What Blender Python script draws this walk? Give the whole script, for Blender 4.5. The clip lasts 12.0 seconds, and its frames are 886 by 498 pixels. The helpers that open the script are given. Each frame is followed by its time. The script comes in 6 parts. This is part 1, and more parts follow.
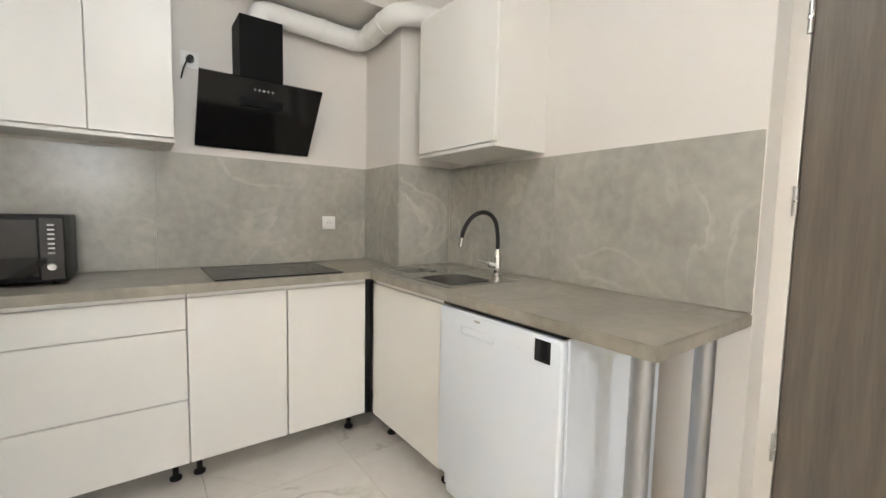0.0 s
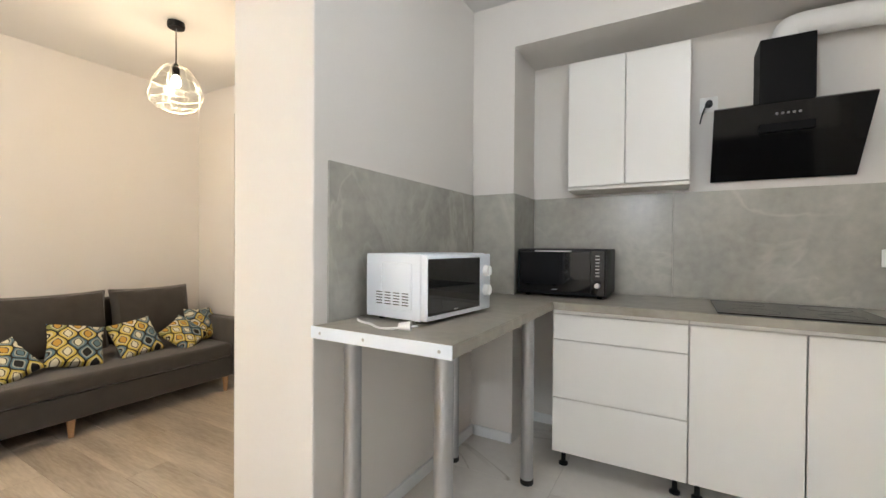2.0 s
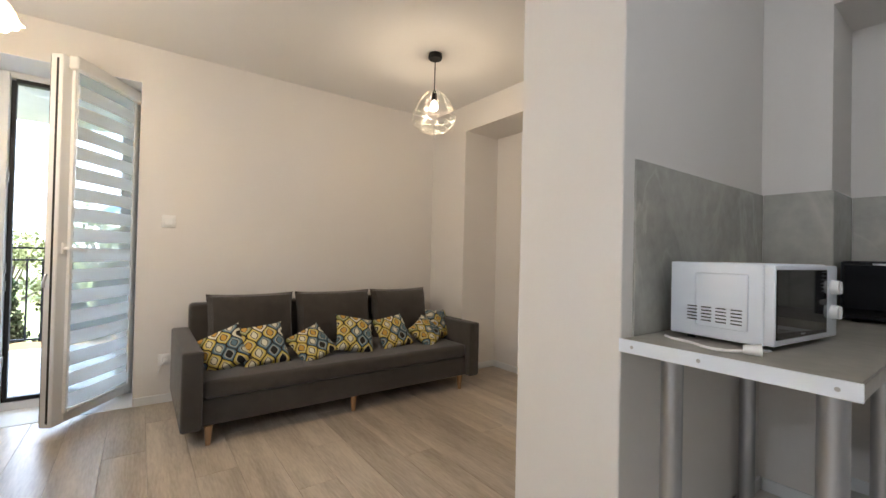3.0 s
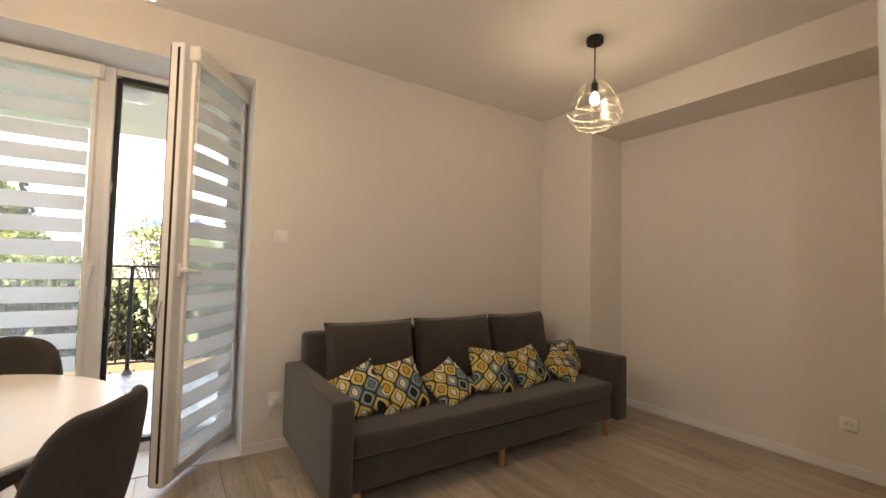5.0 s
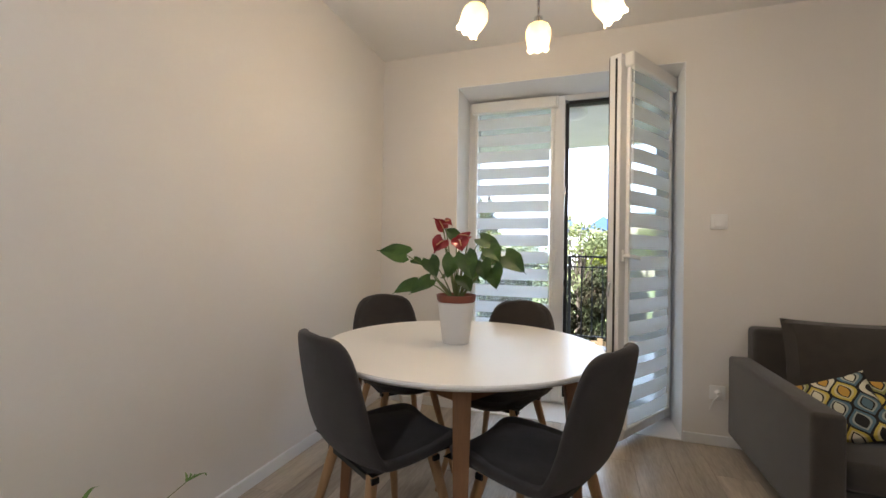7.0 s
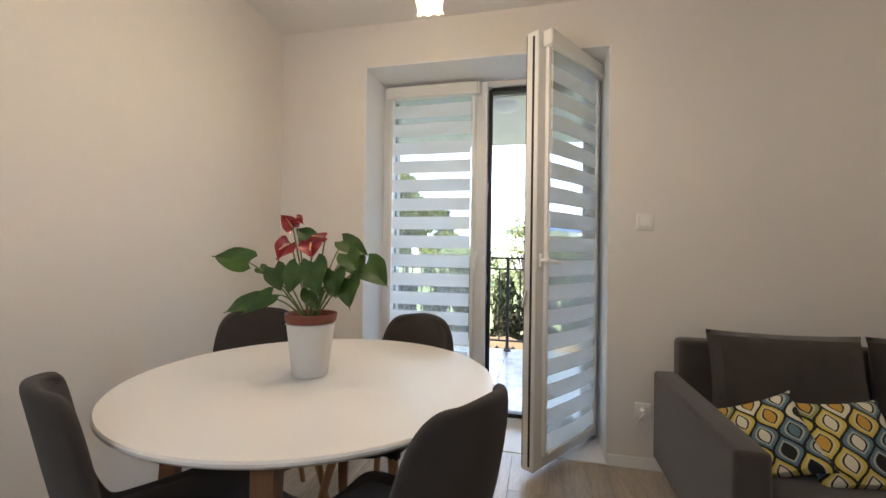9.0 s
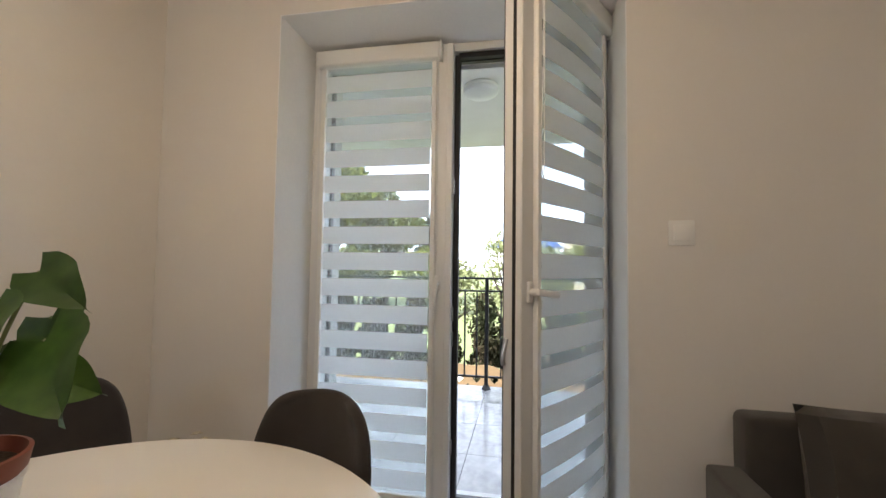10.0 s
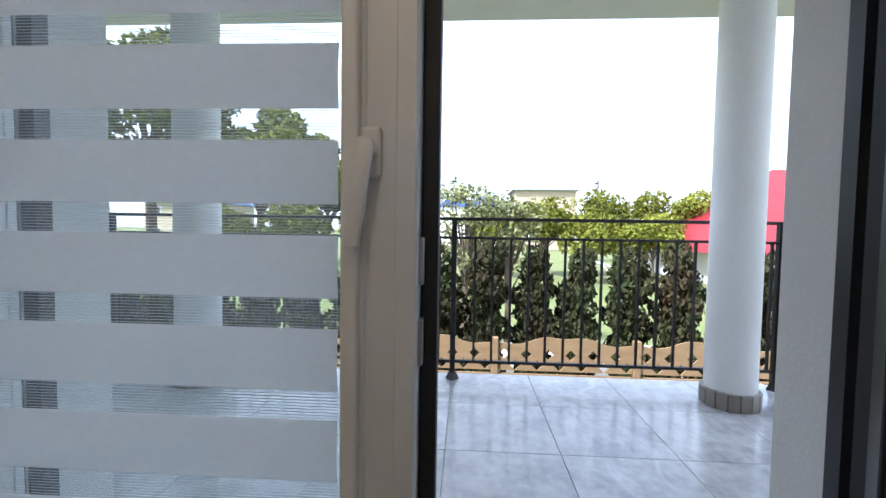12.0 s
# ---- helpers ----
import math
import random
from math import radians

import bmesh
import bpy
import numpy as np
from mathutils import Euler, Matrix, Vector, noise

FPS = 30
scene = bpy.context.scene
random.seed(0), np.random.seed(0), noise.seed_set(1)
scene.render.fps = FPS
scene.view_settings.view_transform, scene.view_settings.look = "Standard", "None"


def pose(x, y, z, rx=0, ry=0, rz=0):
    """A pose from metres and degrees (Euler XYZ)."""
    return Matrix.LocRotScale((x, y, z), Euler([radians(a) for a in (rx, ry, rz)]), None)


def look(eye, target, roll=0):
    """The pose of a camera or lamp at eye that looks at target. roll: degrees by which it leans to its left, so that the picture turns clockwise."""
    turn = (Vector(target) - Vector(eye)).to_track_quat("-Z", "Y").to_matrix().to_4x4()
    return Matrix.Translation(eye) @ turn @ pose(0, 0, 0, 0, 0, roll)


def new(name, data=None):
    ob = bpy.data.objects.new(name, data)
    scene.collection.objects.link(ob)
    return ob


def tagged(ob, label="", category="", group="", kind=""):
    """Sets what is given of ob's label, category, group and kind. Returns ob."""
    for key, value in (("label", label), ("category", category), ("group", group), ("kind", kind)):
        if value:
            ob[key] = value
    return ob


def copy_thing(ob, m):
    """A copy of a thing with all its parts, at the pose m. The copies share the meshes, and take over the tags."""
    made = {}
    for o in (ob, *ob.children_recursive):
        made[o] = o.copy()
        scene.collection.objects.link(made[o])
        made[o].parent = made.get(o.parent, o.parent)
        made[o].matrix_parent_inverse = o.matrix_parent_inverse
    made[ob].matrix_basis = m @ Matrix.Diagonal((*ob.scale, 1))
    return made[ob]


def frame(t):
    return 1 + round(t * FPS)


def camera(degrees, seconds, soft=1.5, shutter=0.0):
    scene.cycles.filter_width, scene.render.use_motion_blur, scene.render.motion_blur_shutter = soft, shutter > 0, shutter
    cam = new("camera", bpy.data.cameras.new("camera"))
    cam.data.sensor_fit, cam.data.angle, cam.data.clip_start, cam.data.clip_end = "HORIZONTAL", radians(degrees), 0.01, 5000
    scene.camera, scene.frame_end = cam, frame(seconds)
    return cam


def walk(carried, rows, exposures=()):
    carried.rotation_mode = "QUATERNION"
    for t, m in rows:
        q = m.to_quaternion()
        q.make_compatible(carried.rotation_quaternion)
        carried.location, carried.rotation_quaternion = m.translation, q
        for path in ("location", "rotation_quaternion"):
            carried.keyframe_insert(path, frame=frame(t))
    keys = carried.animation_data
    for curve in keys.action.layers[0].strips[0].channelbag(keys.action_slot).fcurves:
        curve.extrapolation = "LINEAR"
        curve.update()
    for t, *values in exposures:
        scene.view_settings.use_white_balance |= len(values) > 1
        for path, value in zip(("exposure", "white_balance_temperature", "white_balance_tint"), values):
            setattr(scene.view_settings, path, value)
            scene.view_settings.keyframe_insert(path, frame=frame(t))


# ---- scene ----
cam = camera(93.9, 12.0)
PATH = [
    (0, (0.021, 0.062, 1.167), (1.208, 1.663, 1.007), 1.2),
    (0.5, (0.073, 0.107, 1.122), (0.799, 1.963, 0.961), 0.8),
    (1, (0.108, 0.103, 1.126), (0.287, 2.089, 0.978), 0.3),
    (1.5, (0.146, 0.029, 1.13), (-0.265, 1.984, 1.04), 0.2),
    (2, (0.134, -0.099, 1.155), (-0.859, 1.637, 1.136), 0.4),
    (2.5, (-0.004, -0.214, 1.151), (-1.411, 1.208, 1.172), 0.9),
    (3, (-0.237, -0.328, 1.129), (-1.849, 0.856, 1.153), 1.3),
    (3.2, (-0.332, -0.356, 1.122), (-1.977, 0.781, 1.142), 1.4),
    (4.8, (-1.038, -0.652, 1.140), (-2.666, 0.507, 1.222), 1.2),
    (5, (-1.118, -0.734, 1.156), (-2.79, 0.36, 1.244), 1.3),
    (5.5, (-1.253, -0.883, 1.177), (-3.112, -0.158, 1.314), 1.1),
    (6, (-1.257, -0.951, 1.154), (-3.245, -0.79, 1.304), 0.9),
    (6.5, (-1.163, -0.952, 1.12), (-3.123, -1.336, 1.216), 1.1),
    (6.7, (-1.113, -0.946, 1.118), (-3.043, -1.467, 1.18), 1.0),
    (7.5, (-0.950, -0.865, 1.085), (-2.827, -1.555, 1.080), 1.0),
    (8.3, (-1.026, -0.755, 1.075), (-2.939, -1.338, 1.018), 0.9),
    (8.5, (-1.13, -0.736, 1.08), (-3.054, -1.281, 1.042), 0.8),
    (9, (-1.461, -0.707, 1.135), (-3.409, -1.161, 1.158), 0.9),
    (9.5, (-1.865, -0.726, 1.166), (-3.824, -1.122, 1.243), 0.7),
    (10, (-2.254, -0.722, 1.18), (-4.215, -1.097, 1.278), 0.8),
    (10.5, (-2.616, -0.781, 1.165), (-4.58, -1.153, 1.235), 1.0),
    (11, (-3.02, -0.906, 1.135), (-4.989, -1.259, 1.14), 1.0),
    (11.5, (-3.359, -0.98, 1.086), (-5.338, -1.258, 1.02), 0.9),
    (12, (-3.63, -0.986, 1.01), (-5.625, -1.099, 0.922), 0.9),
]
EXPOSURES = [(0, 4.55, 5850, 8), (2.0, 4.35, 5700, 8), (2.5, 4.0, 5450, 8), (3.0, 3.65, 5550, 10), (5.0, 3.15, 6550, 15), (5.5, 2.88, 6600, 14), (6.0, 2.78, 5950, 11), (6.5, 2.82, 5700, 11), (8.5, 3.08, 5550, 10), (9.0, 2.92, 5600, 11), (9.5, 2.72, 5700, 11), (10.5, 2.45, 6000, 13), (11.2, 2.25, 5900, 14), (11.6, 2.05, 6000, 13), (12.0, 1.92, 5500, 12)]
walk(cam, [(t, look(eye, target, roll)) for t, eye, target, roll in PATH], EXPOSURES)

WX, NY, SY, EX, CEIL = -3.88, 2.19, -2.38, 1.745, 2.57   # room walls and ceiling
RX = 1.61                                                # kitchen side wall
FLOOR_SPLIT = -0.98                                      # laminate to marble

# ---------------------------------------------------------------- light
world = bpy.data.worlds.new("sky")
scene.world = world
world.use_nodes = True
wn = world.node_tree.nodes
sky = wn.new("ShaderNodeTexSky")
sky.sky_type, sky.sun_disc = "NISHITA", False
sky.sun_elevation, sky.sun_rotation = radians(48), radians(145)
sky.air_density, sky.dust_density = 1.0, 2.5
# thin bright cloud over the blue
cloud, veil_mix, cloud_ramp, cloud_place, cloud_map = wn.new("ShaderNodeTexNoise"), wn.new("ShaderNodeMixRGB"), wn.new("ShaderNodeMapRange"), wn.new("ShaderNodeTexCoord"), wn.new("ShaderNodeMapping")
cloud_map.inputs["Scale"].default_value = (1.0, 1.0, 3.5)
cloud.inputs["Scale"].default_value, cloud.inputs["Detail"].default_value = 2.2, 6
world.node_tree.links.new(cloud_place.outputs["Generated"], cloud_map.inputs[0])
world.node_tree.links.new(cloud_map.outputs[0], cloud.inputs[0])
world.node_tree.links.new(cloud.outputs[0], cloud_ramp.inputs[0])
cloud_ramp.inputs[1].default_value, cloud_ramp.inputs[2].default_value, cloud_ramp.inputs[3].default_value, cloud_ramp.inputs[4].default_value = 0.35, 0.60, 0.45, 0.95
world.node_tree.links.new(cloud_ramp.outputs[0], veil_mix.inputs[0])
world.node_tree.links.new(sky.outputs[0], veil_mix.inputs[1])
veil_mix.inputs[2].default_value = (4.6, 4.75, 5.0, 1)
world.node_tree.links.new(veil_mix.outputs[0], wn["Background"].inputs[0])
wn["Background"].inputs[1].default_value = 0.15

sun_data = bpy.data.lights.new("sun", "SUN")
sun_data.energy, sun_data.angle, sun_data.color = 3.2, radians(0.6), (1.0, 0.95, 0.86)
sun = new("sun", sun_data)
sun.matrix_world = look((0, 0, 30), Vector((0, 0, 30)) - Vector((math.sin(radians(-35)) * -0.67, -math.cos(radians(35)) * 0.67, 0.74)))


def point_lamp(name, at, watts, colour, radius=0.04):
    data = bpy.data.lights.new(name, "POINT")
    data.energy, data.color, data.shadow_soft_size = watts, colour, radius
    ob = new(name, data)
    ob.location = at
    return ob


WARM = (1.0, 0.72, 0.44)
W_PENDANT, W_CHANDELIER = 0.80, 0.74
point_lamp("kitchen_lamp", (0.22, 0.85, 2.44), 0.66, (1.0, 0.97, 0.93), 0.07)
point_lamp("hall_lamp", (-0.40, -1.535, 1.78), 5.2, (1.0, 0.97, 0.93), 0.05)


# ---------------------------------------------------------------- materials
def material(name, base, rough=0.5, metal=0.0, other=None, scale=8.0, fine=120.0, bump=0.0, bump_scale=None, stretch=(1, 1, 1), mix=0.5,
             spec=0.5, per_object=0.0, coat=0.0, sheen=0.0, glow=None, glow_strength=0.0, rough_var=0.08):
    """A principled surface with colour variation at two scales, uneven gloss and fine relief."""
    m = bpy.data.materials.new(name)
    m.use_nodes = True
    nt = m.node_tree
    n, link = nt.nodes, nt.links.new
    b = n["Principled BSDF"]
    b.inputs["Roughness"].default_value, b.inputs["Metallic"].default_value = rough, metal
    b.inputs["Specular IOR Level"].default_value = spec
    b.inputs["Coat Weight"].default_value = coat
    b.inputs["Sheen Weight"].default_value = sheen
    other = other or tuple(c * 0.88 for c in base)
    tc = n.new("ShaderNodeTexCoord")
    mp = n.new("ShaderNodeMapping")
    mp.inputs["Scale"].default_value = stretch
    link(tc.outputs["Object"], mp.inputs[0])
    big, small = n.new("ShaderNodeTexNoise"), n.new("ShaderNodeTexNoise")
    for tex, s, d in ((big, scale, 4), (small, fine, 3)):
        tex.inputs["Scale"].default_value, tex.inputs["Detail"].default_value = s, d
        link(mp.outputs[0], tex.inputs[0])
    if per_object:
        info = n.new("ShaderNodeObjectInfo")
        shift = n.new("ShaderNodeVectorMath")
        shift.operation = "SCALE"
        shift.inputs[0].default_value = (13.7, 7.1, 3.3)
        link(info.outputs["Random"], shift.inputs["Scale"])
        link(shift.outputs[0], mp.inputs["Location"])
    add = n.new("ShaderNodeMath")
    add.operation = "MULTIPLY_ADD"
    add.inputs[1].default_value = 0.35
    link(small.outputs[0], add.inputs[0])
    half = n.new("ShaderNodeMath")
    half.operation = "MULTIPLY"
    half.inputs[1].default_value = 0.65
    link(big.outputs[0], half.inputs[0])
    link(half.outputs[0], add.inputs[2])
    ramp = n.new("ShaderNodeValToRGB")
    ramp.color_ramp.elements[0].position, ramp.color_ramp.elements[1].position = 0.5 - mix * 0.4, 0.5 + mix * 0.4
    ramp.color_ramp.elements[0].color, ramp.color_ramp.elements[1].color = (*other, 1), (*base, 1)
    link(add.outputs[0], ramp.inputs[0])
    colour = ramp.outputs[0]
    if per_object:
        hsv = n.new("ShaderNodeHueSaturation")
        rng = n.new("ShaderNodeMapRange")
        rng.inputs[3].default_value, rng.inputs[4].default_value = 1 - per_object, 1 + per_object
        link(info.outputs["Random"], rng.inputs[0])
        link(rng.outputs[0], hsv.inputs["Value"])
        link(colour, hsv.inputs["Color"])
        colour = hsv.outputs[0]
    link(colour, b.inputs["Base Color"])
    rr = n.new("ShaderNodeMapRange")
    rr.inputs[3].default_value, rr.inputs[4].default_value = max(0.02, rough - rough_var), min(1, rough + rough_var)
    link(big.outputs[0], rr.inputs[0])
    link(rr.outputs[0], b.inputs["Roughness"])
    if bump:
        relief = n.new("ShaderNodeTexNoise")
        relief.inputs["Scale"].default_value, relief.inputs["Detail"].default_value = bump_scale or fine, 4
        link(mp.outputs[0], relief.inputs[0])
        bm_node = n.new("ShaderNodeBump")
        bm_node.inputs["Strength"].default_value, bm_node.inputs["Distance"].default_value = bump, 0.004
        link(relief.outputs[0], bm_node.inputs["Height"])
        link(bm_node.outputs[0], b.inputs["Normal"])
    if glow:
        b.inputs["Emission Color"].default_value, b.inputs["Emission Strength"].default_value = (*glow, 1), glow_strength
    return m


def veined(name, base, dark, vein, rough, scale=1.3, vein_scale=1.1, vein_width=0.05, per_object=0.0, coat=0.0, turn=0.5, vein_amount=0.7):
    """Stone with clouds and thin wandering veins."""
    m = material(name, base, rough, other=dark, scale=scale, fine=22, mix=0.62, per_object=per_object, coat=coat)
    nt = m.node_tree
    n, link = nt.nodes, nt.links.new
    b = n["Principled BSDF"]
    old = b.inputs["Base Color"].links[0].from_socket
    mp = next(x for x in n if x.type == "MAPPING")
    mp2 = n.new("ShaderNodeMapping")
    mp2.inputs["Rotation"].default_value = (turn, turn * 1.3, turn)
    mp2.inputs["Scale"].default_value = (1.0, 1.7, 1.0)
    link(mp.outputs[0], mp2.inputs[0])
    tex = n.new("ShaderNodeTexNoise")
    tex.inputs["Scale"].default_value, tex.inputs["Detail"].default_value, tex.inputs["Distortion"].default_value = vein_scale, 6, 1.4
    link(mp2.outputs[0], tex.inputs[0])
    sub = n.new("ShaderNodeMath")
    sub.operation = "SUBTRACT"
    sub.inputs[1].default_value = 0.5
    link(tex.outputs[0], sub.inputs[0])
    ab = n.new("ShaderNodeMath")
    ab.operation = "ABSOLUTE"
    link(sub.outputs[0], ab.inputs[0])
    rg = n.new("ShaderNodeMapRange")
    rg.inputs[1].default_value, rg.inputs[2].default_value, rg.inputs[3].default_value, rg.inputs[4].default_value = 0.0, vein_width, vein_amount, 0.0
    link(ab.outputs[0], rg.inputs[0])
    patch = n.new("ShaderNodeTexNoise")
    patch.inputs["Scale"].default_value = 1.8
    link(mp.outputs[0], patch.inputs[0])
    pr = n.new("ShaderNodeMapRange")
    pr.inputs[1].default_value, pr.inputs[2].default_value = 0.30, 0.75
    link(patch.outputs[0], pr.inputs[0])
    mul = n.new("ShaderNodeMath")
    mul.operation = "MULTIPLY"
    link(rg.outputs[0], mul.inputs[0])
    link(pr.outputs[0], mul.inputs[1])
    mx = n.new("ShaderNodeMixRGB")
    mx.inputs[2].default_value = (*vein, 1)
    link(mul.outputs[0], mx.inputs[0])
    link(old, mx.inputs[1])
    link(mx.outputs[0], b.inputs["Base Color"])
    return m


WALL = material("wall_paint", (0.76, 0.735, 0.697), 0.75, other=(0.735, 0.705, 0.662), scale=1.2, fine=60, bump=0.12, bump_scale=260, mix=0.6)
CEILING = material("ceiling_paint", (0.80, 0.79, 0.77), 0.85, scale=1.5, fine=80, other=(0.77, 0.76, 0.74), bump=0.08, bump_scale=220)
REVEAL = material("reveal_paint", (0.88, 0.89, 0.90), 0.6, scale=2, fine=70, other=(0.80, 0.81, 0.83), bump=0.1, bump_scale=200)
RENDER = material("exterior_render", (0.83, 0.82, 0.80), 0.9, scale=3, fine=90, bump=0.22, bump_scale=110)
STONE = veined("grey_stone_tile", (0.52, 0.505, 0.445), (0.29, 0.285, 0.255), (0.70, 0.675, 0.60), 0.24, scale=2.6, vein_scale=1.2, vein_width=0.026, per_object=0.03, vein_amount=0.42)
COUNTER = veined("grey_stone_laminate", (0.42, 0.39, 0.325), (0.21, 0.195, 0.16), (0.52, 0.49, 0.42), 0.34, scale=4.5, vein_scale=1.6, vein_width=0.05, vein_amount=0.4)
MARBLE = veined("white_marble_tile", (0.74, 0.71, 0.66), (0.62, 0.59, 0.54), (0.33, 0.29, 0.24), 0.16, scale=1.4, vein_scale=0.75, vein_width=0.018, per_object=0.02, vein_amount=0.75)
OAK = material("laminate_oak", (0.55, 0.48, 0.385), 0.32, other=(0.30, 0.25, 0.19), scale=2.6, fine=24, stretch=(0.55, 4.2, 1), mix=0.40, per_object=0.09, bump=0.12, bump_scale=40)
GROUT = material("grout", (0.42, 0.40, 0.37), 0.9, scale=20)
CABINET = material("white_cabinet_lacquer", (0.83, 0.82, 0.78), 0.34, other=(0.815, 0.80, 0.765), scale=1.5, fine=40, mix=0.9, rough_var=0.03)
CABINET_SIDE = material("white_cabinet_board", (0.78, 0.76, 0.72), 0.45, scale=1.5, fine=60, mix=0.9, other=(0.76, 0.74, 0.70))
# white enamel; the blue of daylight on the dishwasher is put into its colour
APPLIANCE = material("daylit_white_enamel", (0.78, 0.83, 0.90), 0.28, other=(0.78, 0.83, 0.90), scale=40, mix=0.9, rough_var=0.0)
WHITE_PLASTIC = material("white_plastic", (0.86, 0.86, 0.84), 0.32, other=(0.84, 0.84, 0.82), scale=6, mix=0.9)
PVC = material("window_pvc", (0.80, 0.81, 0.81), 0.32, other=(0.77, 0.78, 0.78), scale=4, mix=0.9)
BLACK_PLASTIC = material("black_plastic", (0.009, 0.009, 0.010), 0.40, scale=9, spec=0.25)
BLACK_GLASS = material("black_glass", (0.006, 0.006, 0.007), 0.04, scale=3, coat=0.3, spec=0.5, rough_var=0.015)
HOB_GLASS = material("hob_glass", (0.010, 0.010, 0.010), 0.16, scale=3, spec=0.3, rough_var=0.03)
EDGE_GLINT = material("pale_edge_glint", (0.85, 0.80, 0.68), 0.25, scale=6)
HOOD_GLASS = material("hood_glass", (0.006, 0.006, 0.006), 0.09, scale=3, rough_var=0.02)
HOOD_BLACK = material("hood_lacquer", (0.005, 0.005, 0.005), 0.55, scale=5, spec=0.12)
SINK_STEEL = material("polished_steel", (0.74, 0.73, 0.70), 0.24, 1.0, scale=10, fine=160, other=(0.62, 0.61, 0.59))
STEEL = material("brushed_steel", (0.58, 0.58, 0.57), 0.30, 1.0, scale=10, fine=200, stretch=(1, 1, 0.1), other=(0.46, 0.46, 0.46))
CHROME = material("chrome", (0.75, 0.75, 0.76), 0.08, 1.0, scale=6, rough_var=0.04)
ALU = material("satin_aluminium", (0.50, 0.51, 0.53), 0.36, 1.0, scale=12, stretch=(1, 1, 0.08), other=(0.42, 0.43, 0.45))
RUBBER = material("black_rubber", (0.010, 0.010, 0.011), 0.6, scale=12)
ANTHRACITE = material("anthracite_foil", (0.018, 0.02, 0.024), 0.35, scale=10)
SOFA_CLOTH = material("sofa_cloth", (0.061, 0.052, 0.042), 0.95, other=(0.038, 0.033, 0.027), scale=14, fine=420, bump=0.5, bump_scale=650, sheen=0.25)
CHAIR_CLOTH = material("chair_cloth", (0.047, 0.040, 0.036), 0.95, other=(0.030, 0.026, 0.024), scale=18, fine=500, bump=0.5, bump_scale=700, sheen=0.1)
BEECH = material("beech_leg", (0.42, 0.25, 0.12), 0.42, other=(0.30, 0.17, 0.075), scale=6, fine=60, stretch=(5, 5, 0.5))
WALNUT = material("brown_table_wood", (0.24, 0.115, 0.05), 0.42, other=(0.16, 0.075, 0.03), scale=6, fine=60, stretch=(5, 5, 0.5))
TABLE_WHITE = material("white_table_lacquer", (0.80, 0.79, 0.765), 0.30, other=(0.78, 0.77, 0.745), scale=2, mix=0.9, rough_var=0.05)
DOOR_WOOD = material("grey_oak_door", (0.17, 0.145, 0.115), 0.45, other=(0.10, 0.085, 0.066), scale=3.2, fine=20, stretch=(7, 7, 0.45), mix=0.5, bump=0.15, bump_scale=20)
BALCONY_TILE = veined("grey_balcony_tile", (0.55, 0.55, 0.55), (0.25, 0.255, 0.265), (0.74, 0.74, 0.74), 0.18, scale=5.5, vein_scale=1.4, vein_width=0.06, per_object=0.06, vein_amount=0.4)
IRON = material("black_railing", (0.014, 0.014, 0.015), 0.5, scale=15)
TERRACOTTA = material("terracotta_plastic", (0.23, 0.062, 0.035), 0.5, scale=8)
SOIL = material("potting_soil", (0.035, 0.022, 0.014), 0.95, scale=40, bump=1.0, bump_scale=90)
POT_WHITE = material("white_ceramic", (0.80, 0.79, 0.77), 0.35, scale=5, other=(0.78, 0.77, 0.75), mix=0.9)
LEAF = material("anthurium_leaf", (0.055, 0.115, 0.015), 0.42, other=(0.016, 0.046, 0.008), scale=16, fine=70, per_object=0.18, spec=0.35)
STEM = material("green_stem", (0.12, 0.20, 0.05), 0.5, other=(0.16, 0.14, 0.06), scale=14)
SPATHE = material("red_spathe", (0.28, 0.012, 0.016), 0.3, other=(0.24, 0.01, 0.015), scale=20, coat=0.4)
SPADIX = material("spadix", (0.55, 0.30, 0.14), 0.6, scale=60)
STRAP_LEAF = material("spider_plant_leaf", (0.16, 0.28, 0.07), 0.45, other=(0.07, 0.16, 0.03), scale=24)
PETAL = material("cream_petal", (0.75, 0.70, 0.58), 0.6, other=(0.62, 0.55, 0.42), scale=30)
GRASS = material("lawn", (0.10, 0.15, 0.035), 0.95, other=(0.16, 0.15, 0.06), scale=0.7, fine=8, bump=0.6, bump_scale=14)
FENCE_WOOD = material("fence_board", (0.28, 0.18, 0.09), 0.75, other=(0.19, 0.12, 0.06), scale=3, fine=30, stretch=(1, 1, 5))
BARK = material("bark", (0.10, 0.075, 0.05), 0.9, scale=8, bump=1.0, bump_scale=30)
THUJA = material("thuja_foliage", (0.026, 0.042, 0.014), 0.8, other=(0.045, 0.028, 0.017), scale=1.6, fine=12, per_object=0.2, spec=0.1)
FOLIAGE = material("tree_foliage", (0.21, 0.21, 0.03), 0.7, other=(0.095, 0.115, 0.018), scale=1.2, fine=7, per_object=0.15, spec=0.1)
SHRUB = material("pale_shrub_foliage", (0.25, 0.26, 0.12), 0.7, other=(0.13, 0.15, 0.055), scale=1.8, fine=9, spec=0.1)
HOUSE_WALL = material("cream_house_wall", (0.45, 0.38, 0.27), 0.9, scale=0.6)
BLUE_ROOF = material("blue_grey_roof", (0.20, 0.26, 0.32), 0.6, scale=2)
TILE_BLUE = material("blue_metal_roof", (0.025, 0.06, 0.18), 0.6, scale=2)
RED_ROOF = material("red_metal_roof", (0.22, 0.012, 0.018), 0.5, other=(0.18, 0.010, 0.016), scale=1.4)
ROAD_GREY = material("far_ground", (0.20, 0.22, 0.12), 0.95, scale=0.05)
